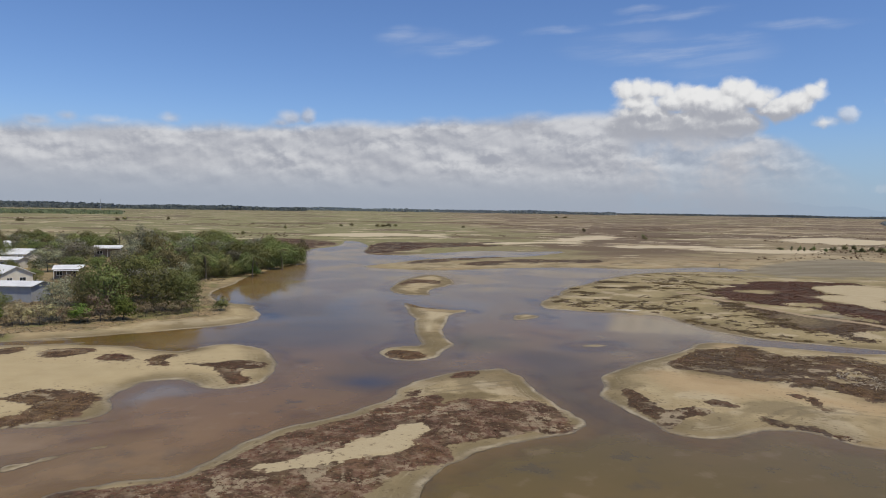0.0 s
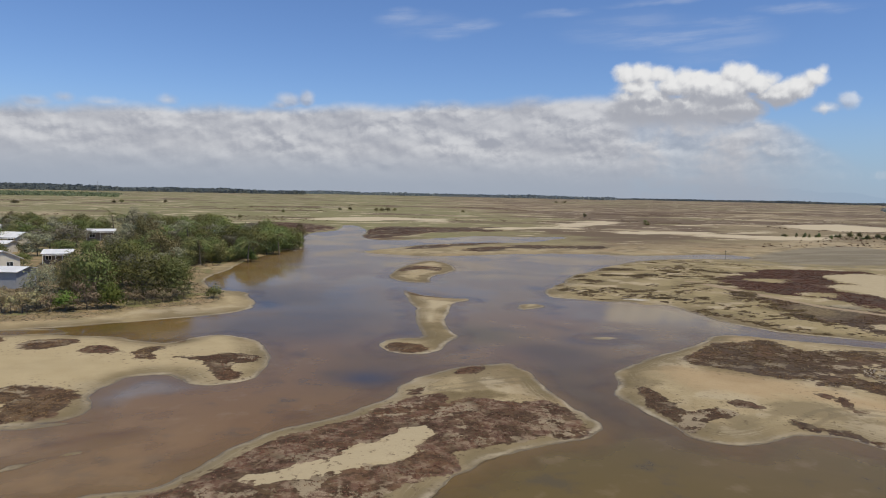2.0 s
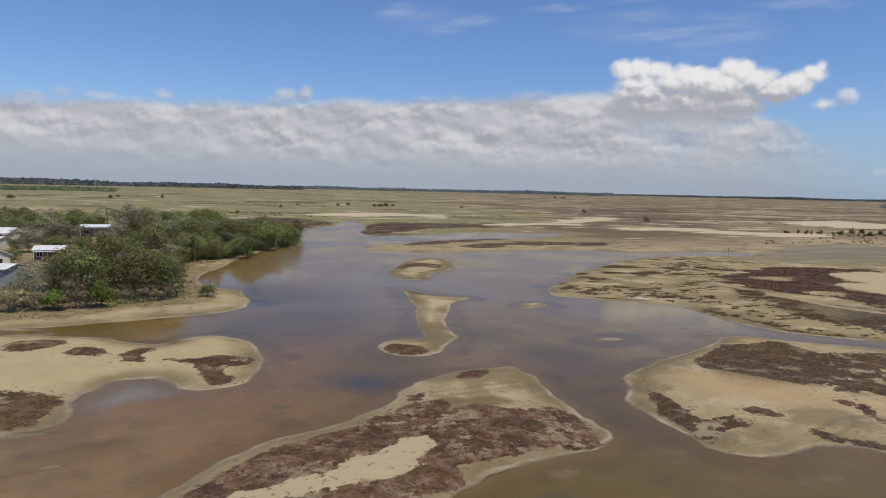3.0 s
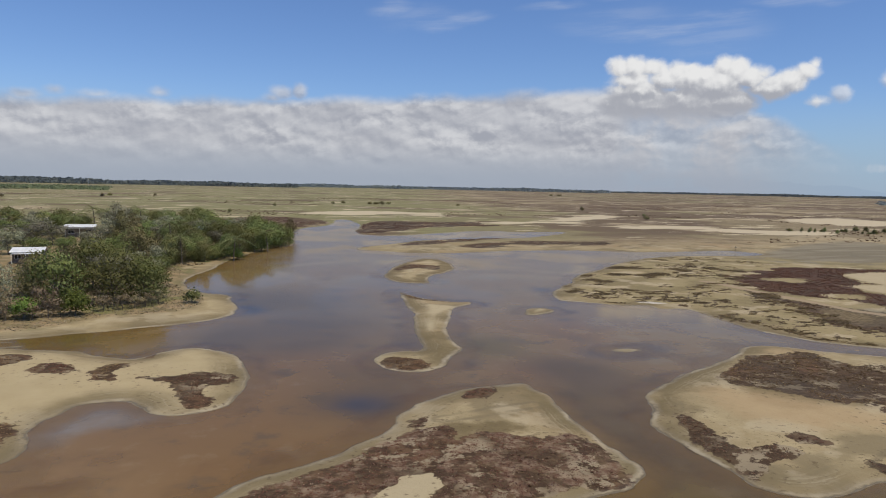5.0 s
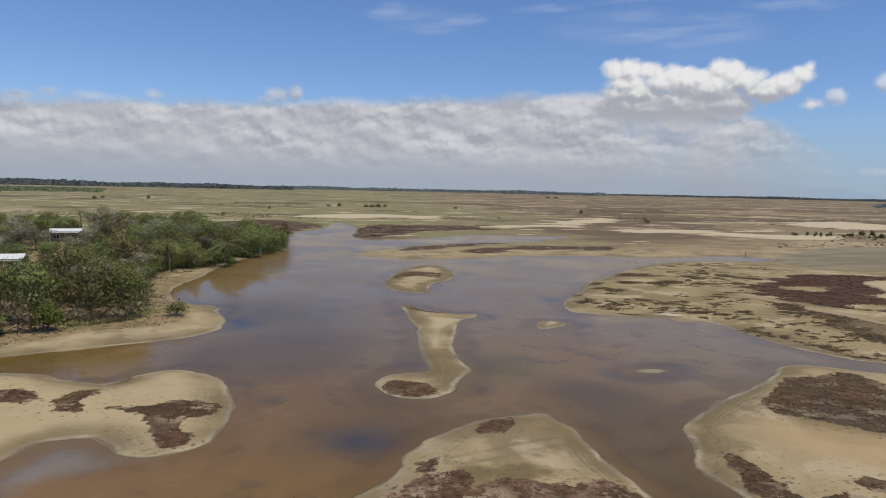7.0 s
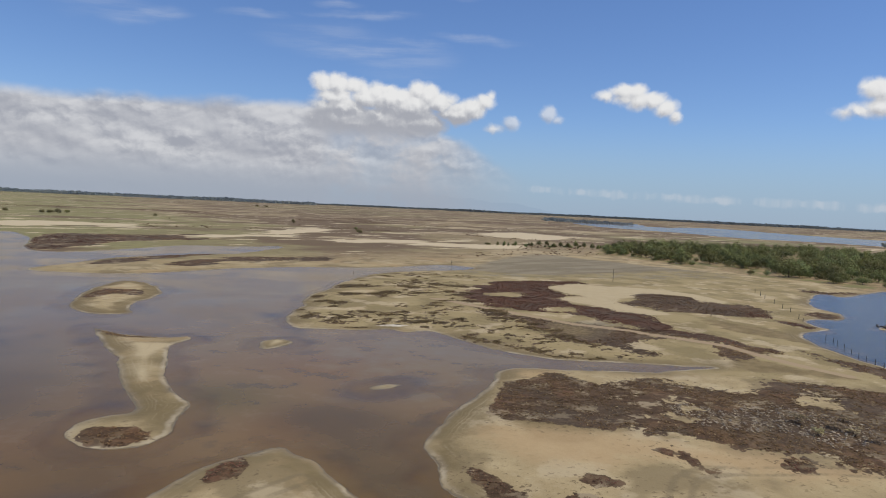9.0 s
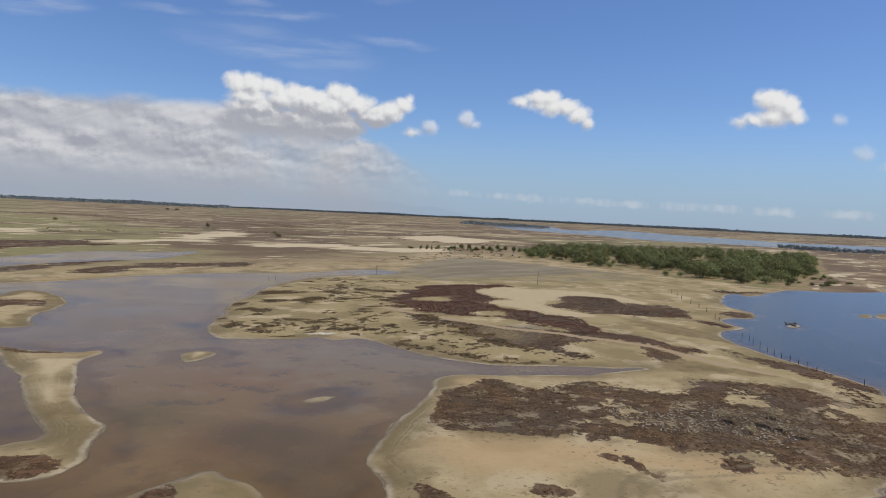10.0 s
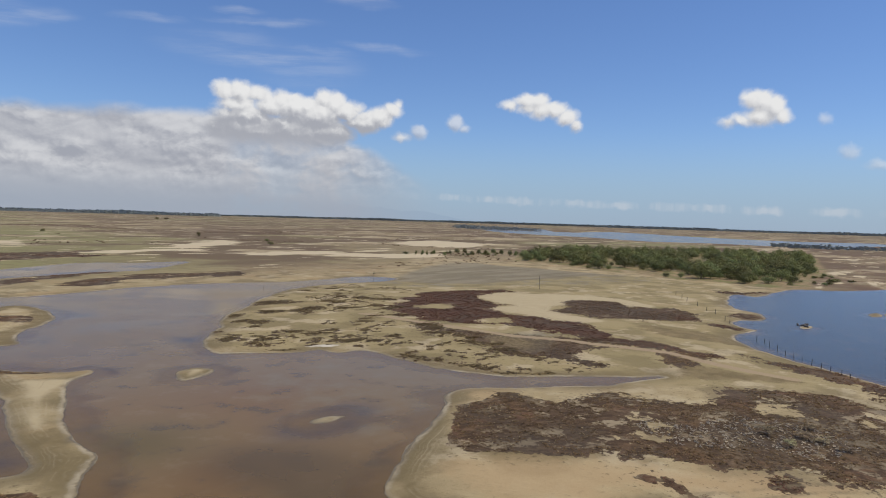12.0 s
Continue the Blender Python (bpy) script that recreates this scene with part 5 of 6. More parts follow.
for cx, cy, w, l, turn in spit_tufts:
    n = int(8 + 30.0 * w * (w + l))
    r, a = np.sqrt(rng.random(n)), rng.uniform(0, 2 * np.pi, n)
    u, v = r * np.cos(a) * (w + l), r * np.sin(a) * w
    sx.extend(cx + u * math.cos(turn) - v * math.sin(turn))
    sy.extend(cy + u * math.sin(turn) + v * math.cos(turn))
# a broken fringe of tufts along the creek and the spit's south shore
fx, fy = rng.uniform(58, 92, 26000), rng.uniform(70, 118, 26000)
fringe = (np.abs(at(shore, fx, fy) - 2.2 - 2.0 * rough(fx, fy, 6.0, 2)) < 0.55) & (rough(fx + 9, fy, 5.0, 3) > 0.0) & (outline_distance(fx, fy, spit_edge) < 4)
sx, sy = np.concatenate([sx, fx[fringe]]), np.concatenate([sy, fy[fringe]])
ok = at(shore, sx, sy) > 0.5
sx, sy = sx[ok], sy[ok]
tagged(new("samphire_tufts", tuft_mesh("samphire_tufts", sx, sy, at(rise, sx, sy), rng.uniform(0.2, 0.38, len(sx)), MAT["samphire_olive"])),
       "scattered olive-brown samphire tufts on the sandy spit", "saltmarsh plants", kind="stuff")


# ---- trees and bushes ----
def leaf_cloud(lobes, count, size, shell=0.45, droop=0.0):
    """Leaf clumps as small bent quads, most of them near the skin of each lobe."""
    verts, normals, total = [], [], sum(l[3] * l[4] for l in lobes)
    for cx, cy, cz, rx, rz in lobes:
        n = max(8, int(count * rx * rz / total))
        d = rng.normal(size=(n, 3))
        d /= np.linalg.norm(d, axis=1)[:, None]
        d[:, 2] = np.where(d[:, 2] < -0.55, -d[:, 2], d[:, 2])
        r = (1 - shell * rng.random(n) ** 2) * (1 + 0.22 * rng.normal(size=n))
        p = np.array([cx, cy, cz]) + d * r[:, None] * np.array([rx, rx, rz])
        p[:, 2] -= droop * rng.random(n) * r
        normal = d + 0.75 * rng.normal(size=(n, 3)) + np.array([0, 0, 0.35])
        normal /= np.linalg.norm(normal, axis=1)[:, None]
        u = np.cross(normal, rng.normal(size=(n, 3)))
        u /= np.linalg.norm(u, axis=1)[:, None]
        v = np.cross(normal, u)
        s = size * rng.uniform(0.5, 1.25, n)[:, None]
        verts.append(np.stack([p - u * s, p - v * s * 0.6 + normal * s * 0.15, p + u * s, p + v * s * 0.6 + normal * s * 0.15], 1))
        facing = d * np.array([1, 1, 1.1]) + 0.2 * rng.normal(size=(n, 3)) + 0.25 * (p - np.array([0, 0, 0.4])) / 0.4
        normals.append(np.repeat(facing / np.linalg.norm(facing, axis=1)[:, None], 4, 0))
    verts = np.concatenate(verts).reshape(-1, 3)
    return verts, np.arange(len(verts)).reshape(-1, 4), np.concatenate(normals)


def woody_plant(name, label, category, group, mat, lobes, stem_height, stem_width, leaves, leaf, limbs=True, droop=0.0, shell=0.45):
    """A trunk that forks into limbs and a crown of leaf clumps; unit height 1 to be scaled."""
    thing = tagged(new(name), label, category, group)
    bm = bmesh.new()
    bend = rng.uniform(-0.03, 0.03, 2)
    fork = (bend[0], bend[1], stem_height)
    tube(bm, [(0, 0, -0.04), (bend[0] * 0.4, bend[1] * 0.4, stem_height * 0.5), fork], [stem_width, stem_width * 0.8, stem_width * 0.65], 7)
    if limbs:
        for cx, cy, cz, rx, rz in lobes:
            mid = (0.5 * (fork[0] + cx) + rng.uniform(-0.02, 0.02), 0.5 * (fork[1] + cy), 0.45 * fork[2] + 0.55 * cz - 0.03)
            tube(bm, [fork, mid, (cx, cy, cz + 0.4 * rz)], [stem_width * 0.5, stem_width * 0.3, stem_width * 0.1], 5)
    part("trunk", bm, MAT["bark"], thing)
    verts, faces, normals = leaf_cloud(lobes, leaves, leaf, shell, droop)
    crown = new("crown", mesh_from("crown", verts, faces, mat, True))
    crown.data.normals_split_custom_set_from_vertices(normals.tolist())   # shaded by the round of each lobe
    crown.parent = thing
    return thing


def lobes_of(kind):
    r = rng.uniform
    if kind == "broad":
        return [(0, 0, 0.72, 0.30, 0.24)] + [(0.30 * math.cos(a) + r(-0.05, 0.05), 0.30 * math.sin(a) + r(-0.05, 0.05), r(0.48, 0.68), r(0.2, 0.28), r(0.15, 0.22)) for a in np.arange(6) * 1.05 + r(0, 1)] + [(r(-0.2, 0.2), r(-0.2, 0.2), 0.34, 0.40, 0.24), (r(-0.25, 0.25), r(-0.25, 0.25), 0.18, 0.36, 0.18)]
    if kind == "tall":
        return [(r(-0.06, 0.06), r(-0.06, 0.06), z, w, 0.14) for z, w in ((0.88, 0.14), (0.74, 0.21), (0.6, 0.25), (0.46, 0.26), (0.32, 0.26), (0.17, 0.24))] + [(0.2 * math.cos(a), 0.2 * math.sin(a), r(0.4, 0.75), 0.15, 0.12) for a in (0.4, 2.3, 4.4, 5.5)]
    if kind == "loose":
        return [(0.28 * math.cos(a) * q, 0.28 * math.sin(a) * q, r(0.5, 0.86), r(0.14, 0.22), r(0.11, 0.16)) for a, q in zip(np.arange(8) * 0.8, (1, 0.6, 1.1, 0.8, 1, 0.5, 1.1, 0.7))] + [(0, 0, 0.42, 0.30, 0.18), (0.1, -0.1, 0.2, 0.3, 0.16)]
    if kind == "bush":
        return [(0, 0, 0.55, 0.38, 0.38)] + [(0.3 * math.cos(a), 0.3 * math.sin(a), r(0.3, 0.5), r(0.22, 0.3), r(0.24, 0.3)) for a in np.arange(5) * 1.26 + r(0, 1)]
    if kind == "mound":
        return [(0, 0, 0.6, 0.34, 0.36), (r(-0.1, 0.1), r(-0.1, 0.1), 0.18, 0.44, 0.22)] + [(0.32 * math.cos(a), 0.32 * math.sin(a), r(0.22, 0.5), r(0.24, 0.32), r(0.24, 0.34)) for a in np.arange(6) * 1.05 + r(0, 1)]
    return [(0.32 * math.cos(a) * q, 0.32 * math.sin(a) * q, r(0.35, 0.8), r(0.12, 0.22), r(0.12, 0.2)) for a, q in zip(np.arange(7) * 0.9, (1, 0.5, 1.1, 0.8, 0.3, 1, 0.7))]


KINDS = {
    "broad": ("tree", "broad leafy green tree beside the lagoon houses", "tree", "shore trees", "leaf_green", 0.3, 0.022, 2900, 0.025),
    "tall": ("tree", "tall olive-green tree with drooping feathery foliage", "tree", "shore trees", "leaf_olive", 0.35, 0.016, 2400, 0.022),
    "loose": ("tree", "grey-green tree with an open crown", "tree", "shore trees", "leaf_grey", 0.4, 0.016, 2100, 0.023),
    "bush": ("bush", "rounded bright green bush at the shore", "bush", "shore bushes", "leaf_bright", 0.2, 0.03, 1700, 0.042),
    "dry": ("dry_shrub", "brown half-bare shrub at the sandy shore", "shrub", "dry shrubs", "leaf_dry", 0.3, 0.02, 620, 0.038),
    "mangrove": ("mangrove_tree", "dark green mangrove in a dense grove", "tree", "mangrove grove", "mangrove", 0.22, 0.025, 950, 0.046),
    "plain": ("plain_tree", "small dark tree alone on the plain", "tree", "trees on the plain", "leaf_olive", 0.25, 0.03, 420, 0.08),
    "shrub": ("marsh_shrub", "dark green shrub on the edge of the flats", "shrub", "shrubs on the flats", "mangrove", 0.2, 0.03, 420, 0.075),
}
SHAPES = {"mangrove": "mound", "plain": "bush", "shrub": "bush"}
STOCK = {}


def planted(kind, x, y, height, width):
    """Set a plant of a kind in the ground; every kind has a few shapes that its copies share."""
    name, label, category, group, mat, stem, thick, leaves, leaf = KINDS[kind]
    variants = STOCK.setdefault(kind, [])
    m = Matrix.Translation((x, y, ground_at(x, y) - 0.05)) @ Matrix.Rotation(rng.uniform(0, 6.28), 4, "Z")
    m = m @ Matrix.Diagonal((width * 1.15, width * rng.uniform(1.0, 1.25), height, 1))
    if len(variants) < 5:
        thing = woody_plant(name, label, category, group, MAT[mat], lobes_of(SHAPES.get(kind, kind)), stem, thick, leaves, leaf,
                            droop=0.08 if kind == "tall" else 0.0, shell=0.75 if kind in ("dry", "loose") else 0.5)
        variants.append(thing)
        thing.matrix_basis = m
        return thing
    source = variants[int(rng.integers(len(variants)))]
    kept = source.matrix_basis.copy()
    source.matrix_basis = Matrix()
    made = copy_thing(source, m)
    source.matrix_basis = kept
    return made


BROAD = [(-30.0, 118.5, 9.6, 7.0), (-22.8, 121.2, 8.6, 7.4), (-18.6, 122.8, 8.0, 6.2), (-29.2, 136.2, 10.1, 7.4), (-47.5, 121.5, 4.2, 3.6), (-18.0, 127.1, 6.2, 4.5), (-0.1, 219.7, 7.7, 8.6), (-3.9, 207.6, 8.0, 7.2), (4.0, 223.9, 7.9, 5.8), (-7.4, 196.8, 8.9, 6.9), (-15.3, 220.5, 8.0, 9.6), (6.4, 226.1, 5.9, 2.7), (-1.9, 211.4, 6.4, 5.5), (-10.2, 193.6, 6.8, 3.7)]
OLIVE = [(-26.8, 165.4, 10.5, 10.3), (-22.0, 173.7, 7.5, 6.9), (-33.2, 117.9, 8.2, 4.9), (-19.7, 201.2, 7.0, 8.8), (-30.7, 128.7, 8.3, 5.8), (-42.0, 221.9, 10.7, 7.8), (-38.6, 221.7, 7.9, 7.8), (-15.0, 181.5, 6.4, 5.4), (-19.9, 176.2, 6.3, 4.6), (-20.1, 135.0, 7.7, 4.2)]
GREY = [(-64.7, 213.3, 7.5, 13.5), (-60.3, 222.9, 7.7, 10.0), (-62.5, 196.0, 7.3, 8.9), (-36.4, 113.8, 7.2, 5.8), (-49.6, 258.8, 12.1, 8.6), (-89.0, 259.6, 7.3, 11.8), (-45.4, 222.1, 8.4, 7.8), (-20.8, 143.8, 5.7, 3.8)]
BUSH = [(-26.3, 113.4, 4.3, 3.9), (-32.3, 111.6, 3.3, 3.2), (-45.5, 113.0, 3.4, 3.4), (-7.6, 188.5, 3.3, 3.0)]
DRY = [(-41.4, 109.8, 3.8, 3.7), (-37.7, 110.2, 3.6, 4.1), (-29.4, 112.2, 5.0, 3.7), (-34.3, 110.8, 3.0, 3.1), (-31.0, 110.8, 2.7, 2.7), (-18.0, 119.5, 2.7, 3.2), (-16.3, 121.3, 2.9, 2.4), (-28.0, 112.6, 2.6, 2.1), (-39.2, 109.9, 3.0, 2.5), (-19.3, 118.4, 2.1, 2.3), (-36.6, 112.4, 3.2, 3.6), (-23.2, 116.0, 2.6, 2.8), (-20.8, 117.2, 2.9, 2.6), (-41.1, 111.6, 3.6, 3.6), (-16.6, 127.8, 2.0, 2.6)]
PALMS = [(-8.4, 186.0, 7.0, 7.6), (-25.2, 201.6, 9.6, 5.3), (-60.9, 273.9, 10.3, 9.7), (-55.8, 267.7, 9.3, 7.1), (-19.4, 174.8, 7.7, 3.7), (-0.2, 207.4, 7.3, 4.3), (-64.0, 259.1, 7.5, 6.4), (-45.2, 273.7, 9.6, 5.7)]
PLAIN_TREES = [(-174.4, 792.5, 4.6, 5.5), (-173.1, 822.3, 4.8, 6.4), (-130.1, 844.7, 5.0, 4.3), (3.1, 562.4, 3.1, 2.9), (55.4, 637.2, 3.5, 4.3), (67.2, 658.4, 3.6, 4.5), (175.0, 634.6, 3.1, 3.9), (256.5, 534.3, 4.7, 3.5), (235.0, 396.1, 2.9, 4.7), (88.8, 629.2, 4.0, 5.4), (94.5, 630.7, 4.1, 5.4), (100.2, 632.2, 4.6, 6.5), (110.2, 652.5, 3.6, 5.1), (-242.3, 710.2, 4.6, 8.9), (-24.1, 440.2, 3.2, 3.0), (-44.3, 454.6, 3.2, 7.8), (677.6, 1526.7, 5.8, 14.1), (646.5, 1506.2, 5.7, 11.1)]
SHRUB_ROW = [(253.7, 285.1, 3.3, 2.1), (262.2, 288.6, 3.4, 1.9), (257.1, 280.3, 3.3, 1.8), (266.0, 283.6, 3.7, 2.5), (265.0, 274.8, 3.0, 2.4), (277.2, 282.1, 3.5, 2.5), (286.7, 285.6, 4.2, 3.9), (288.0, 280.7, 4.5, 3.9), (284.1, 272.1, 3.8, 3.1), (293.6, 275.3, 4.2, 3.9), (294.1, 270.7, 4.1, 3.2), (304.9, 273.8, 4.9, 4.0), (306.2, 268.9, 4.5, 3.9), (303.0, 260.3, 4.4, 3.9), (302.6, 255.9, 4.1, 3.2), (259.7, 440.4, 3.1, 4.1)]
LAGOON_POSTS = [(131.6, 70.8, 1.6, 0.2), (130.9, 69.2, 1.3, 0.2), (127.1, 67.2, 1.6, 0.2), (124.0, 64.9, 1.6, 0.2), (121.8, 63.0, 1.1, 0.2), (118.5, 60.8, 1.3, 0.2), (116.6, 59.1, 1.3, 0.2), (114.4, 57.2, 1.4, 0.2), (112.7, 55.5, 1.2, 0.2), (112.1, 54.1, 1.1, 0.2), (110.4, 52.3, 1.0, 0.2), (108.3, 50.8, 1.0, 0.2), (105.9, 45.3, 1.2, 0.2)]
FENCE_POSTS = [(190.5, 112.7, 1.3, 0.3), (184.8, 108.4, 1.3, 0.3), (179.1, 104.5, 1.2, 0.3), (170.3, 98.0, 1.3, 0.3), (163.3, 92.8, 1.1, 0.3), (158.9, 89.0, 1.2, 0.3), (151.2, 83.9, 1.2, 0.3), (148.5, 81.9, 0.9, 0.3)]
HOUSES = [(-47.8, 135.5), (-58.7, 162.0), (-52.0, 176.0), (-60.2, 252.0), (-25.9, 241.0), (-78.8, 225.0), (-34.2, 167.0), (-75.3, 206.0)]

taken = [(x, y, 5.0) for x, y, h, w in PALMS]
for kind, group in (("broad", BROAD), ("tall", OLIVE), ("loose", GREY), ("bush", BUSH), ("dry", DRY)):
    for x, y, h, w in group:
        planted(kind, x, y, h, w)
        taken.append((x, y, w))
west_edge = rounded(WEST)
planted("shrub", -11.4, 122.0, 2.6, 2.4)
# low leafy growth along the bank
for x, y in west_edge[(west_edge[:, 1] > 148) & (west_edge[:, 1] < 236) & (west_edge[:, 0] > -24)]:
    for _ in range(3):
        bx, by = x - rng.uniform(0.3, 3.5), y + rng.uniform(-3.5, 3.5)
        planted("broad", bx, by, rng.uniform(2.6, 4.8), rng.uniform(3.0, 4.6))
tries = 0
while len(taken) < 235 and tries < 14000:
    tries += 1
    x, y = rng.uniform(-135, 10), rng.uniform(110, 318)
    d = float(outline_distance(np.array([x]), np.array([y]), west_edge)[0])
    if d > -1.5 or x < -0.68 * y - 14 or any(math.hypot(x - hx, y - hy) < 7.0 for hx, hy in HOUSES):
        continue
    # the yards towards the water in front of the houses stay low
    open_yard = any(abs((x - hx) - (hx + 0.8) / (hy + 7) * (y - hy)) < 5.5 and 0 < hy - y < 30 for hx, hy in HOUSES[:3])
    if any(abs((x - a) - (a + 0.8) / (b + 7) * (y - b)) < 3.2 and 0 < b - y < 16 for a, b, h, w in (PALMS[0], PALMS[1], PALMS[4])):
        continue
    if any(math.hypot(x - a, y - b) < 2.2 + 0.26 * c for a, b, c in taken):
        continue
    far_yard = any(abs((x - hx) - (hx + 0.8) / (hy + 7) * (y - hy)) < 6.5 and 0 < hy - y < 55 for hx, hy in (HOUSES[3], HOUSES[5]))
    kind = str(rng.choice(["broad", "tall", "loose", "broad"])) if y > 124 and not open_yard else "dry"
    h = rng.uniform(5.0, 8.6) if kind != "dry" else rng.uniform(1.6, 2.8)
    h = min(h, 3.6) if far_yard else h
    w = h * rng.uniform(0.8, 1.15)
    planted(kind, x, y, h, w)
    taken.append((x, y, w))

grove_edge, gap_a, gap_b = rounded(GROVE), rounded(CLEAR1), rounded(CLEAR2)
grove = []
tries = 0
while len(grove) < 520 and tries < 30000:
    tries += 1
    x, y = rng.uniform(240, 545), rng.uniform(98, 275)
    q = np.array([x]), np.array([y])
    if outline_distance(*q, grove_edge)[0] > -0.5 or outline_distance(*q, gap_a)[0] < 1 or outline_distance(*q, gap_b)[0] < 2:
        continue
    if any(math.hypot(x - g[0], y - g[1]) < 2.1 + 0.010 * (x - 240) for g in grove):
        continue
    if rough(*q, 22.0, 2)[0] < -0.3:
        continue
    h = rng.choice([rng.uniform(2.2, 4.2), rng.uniform(4.0, 6.0), rng.uniform(5.5, 7.6)]) * (0.7 if outline_distance(*q, grove_edge)[0] > -5 else 1.0)
    grove.append((x, y, h, h * rng.uniform(0.7, 1.15)))
grove.sort(key=lambda g: math.hypot(g[0], g[1]))
for x, y, h, w in grove[:290]:
    planted("mangrove", x, y, h * 0.9, w)


def thicket(trees):
    """The far side of the grove: trunks and leaf clumps of many trees in one mesh."""
    verts, normals, stems = [], [], bmesh.new()
    for x, y, h, w in trees:
        v, _, n = leaf_cloud(lobes_of("mound"), 420, 0.06)
        base = ground_at(x, y)
        verts.append(v * np.array([w, w, 0.9 * h]) + np.array([x, y, base]))
        normals.append(n)
        tube(stems, [(x, y, base - 0.2), (x + 0.1, y, base + 0.4 * h)], [0.03 * w, 0.02 * w], 5)
    verts = np.concatenate(verts)
    me = mesh_from("mangrove_thicket", verts, np.arange(len(verts)).reshape(-1, 4), MAT["mangrove"], True)
    me.normals_split_custom_set_from_vertices(np.concatenate(normals).tolist())
    ob = tagged(new("mangrove_thicket", me), "dense dark green mangroves behind the grove's edge", "mangroves", kind="stuff")
    part("trunks", stems, MAT["bark"], ob)


thicket(grove[290:])

for x, y, h, w in PLAIN_TREES:
    planted("plain", x, y, h, w * 0.75)
for x, y, h, w in SHRUB_ROW:
    planted("shrub", x, y, h * 0.85, w * 0.6)
for _ in range(34):
    x = rng.uniform(250, 345)
    y = 292 - 0.42 * (x - 250) + rng.uniform(-9, 7)
    planted("shrub", x, y, rng.uniform(1.0, 2.6), rng.uniform(1.0, 2.4))
for _ in range(12):
    x, y = rng.uniform(252, 330), rng.uniform(92, 108)
    if at(shore, np.array([x]), np.array([y]))[0] > 2:
        planted("shrub", x, y, rng.uniform(0.8, 2.2), rng.uniform(1.2, 3.2))
for x, y, h, w, kind in ((72.1, 50.0, 1.1, 1.8, "dry"), (70.0, 47.3, 0.9, 1.3, "dry"), (73.8, 47.3, 0.9, 2.0, "dry"), (73.7, 45.6, 0.8, 1.9, "dry"), (77.1, 47.7, 0.8, 1.6, "dry"), (72.9, 43.3, 0.7, 1.4, "dry")):
    planted(kind, x, y, h, w)


def stick_litter(outline, count, label):
    """Bleached sticks and broken stems lying about: thin three-sided lengths."""
    lo, hi = outline.min(0), outline.max(0)
    px, py = rng.uniform(lo[0], hi[0], count), rng.uniform(lo[1], hi[1], count)
    ok = (outline_distance(px, py, outline) + 2.5 * rough(px, py, 4.0, 3) < 0) & (at(bed, px, py) > -0.3)
    px, py = px[ok], py[ok]
    n = len(px)
    a, l, r = rng.uniform(0, np.pi, n), rng.uniform(0.05, 0.17, n), rng.uniform(0.015, 0.04, n)
    z = at(rise, px, py) + 0.05 + rng.uniform(0, 0.12, n)
    way = np.stack([np.cos(a), np.sin(a), rng.uniform(-0.2, 0.3, n)], 1) * l[:, None]
    side = np.stack([-np.sin(a), np.cos(a), np.zeros(n)], 1) * r[:, None]
    top = np.array([0, 0, 1.0]) * r[:, None] * 1.6
    c = np.stack([px, py, z], 1)
    ring = [c - way - side, c - way + side, c - way + top, c + way - side, c + way + side, c + way + top]
    verts = np.stack(ring, 1).reshape(-1, 3)
    quad = np.array([(0, 1, 4, 3), (1, 2, 5, 4), (2, 0, 3, 5)])
    faces = (np.arange(n)[:, None, None] * 6 + quad[None]).reshape(-1, 4)
    tagged(new("stick_litter", mesh_from("stick_litter", verts, faces, MAT["bleached"])), label, "driftwood", kind="stuff")


stick_litter(rounded([(65.6, 60.3), (69.1, 56.3), (76.7, 52.2), (77, 46.6), (73.8, 42.6), (68.1, 44.9), (65.2, 50.5), (61.8, 56.4)]), 1500, "pale bleached sticks strewn among the samphire")


# dry grass and low scrub between the trees and the sand
gx_, gy_ = np.concatenate([rng.uniform(-55, 14, 14000), rng.uniform(-50, -9, 5000)]), np.concatenate([rng.uniform(100, 240, 14000), rng.uniform(102, 142, 5000)])
d_ = outline_distance(gx_, gy_, west_edge) + 5 * rough(gx_, gy_, 7.0, 3)
ok = (((d_ < 3.2) & (d_ > -26)) | (at(strip, gx_, gy_) < 0.3)) & (at(shore, gx_, gy_) > 1.6)
gx_, gy_ = gx_[ok], gy_[ok]
tagged(new("dry_grass", tuft_mesh("dry_grass", gx_, gy_, at(rise, gx_, gy_), np.where(at(strip, gx_, gy_) < 0.3, 0.45, 1.0) * rng.uniform(0.3, 0.8, len(gx_)), MAT["leaf_dry"], 7, 0.9)),
       "dry brown grass and low scrub under the shore trees", "grass", kind="stuff")


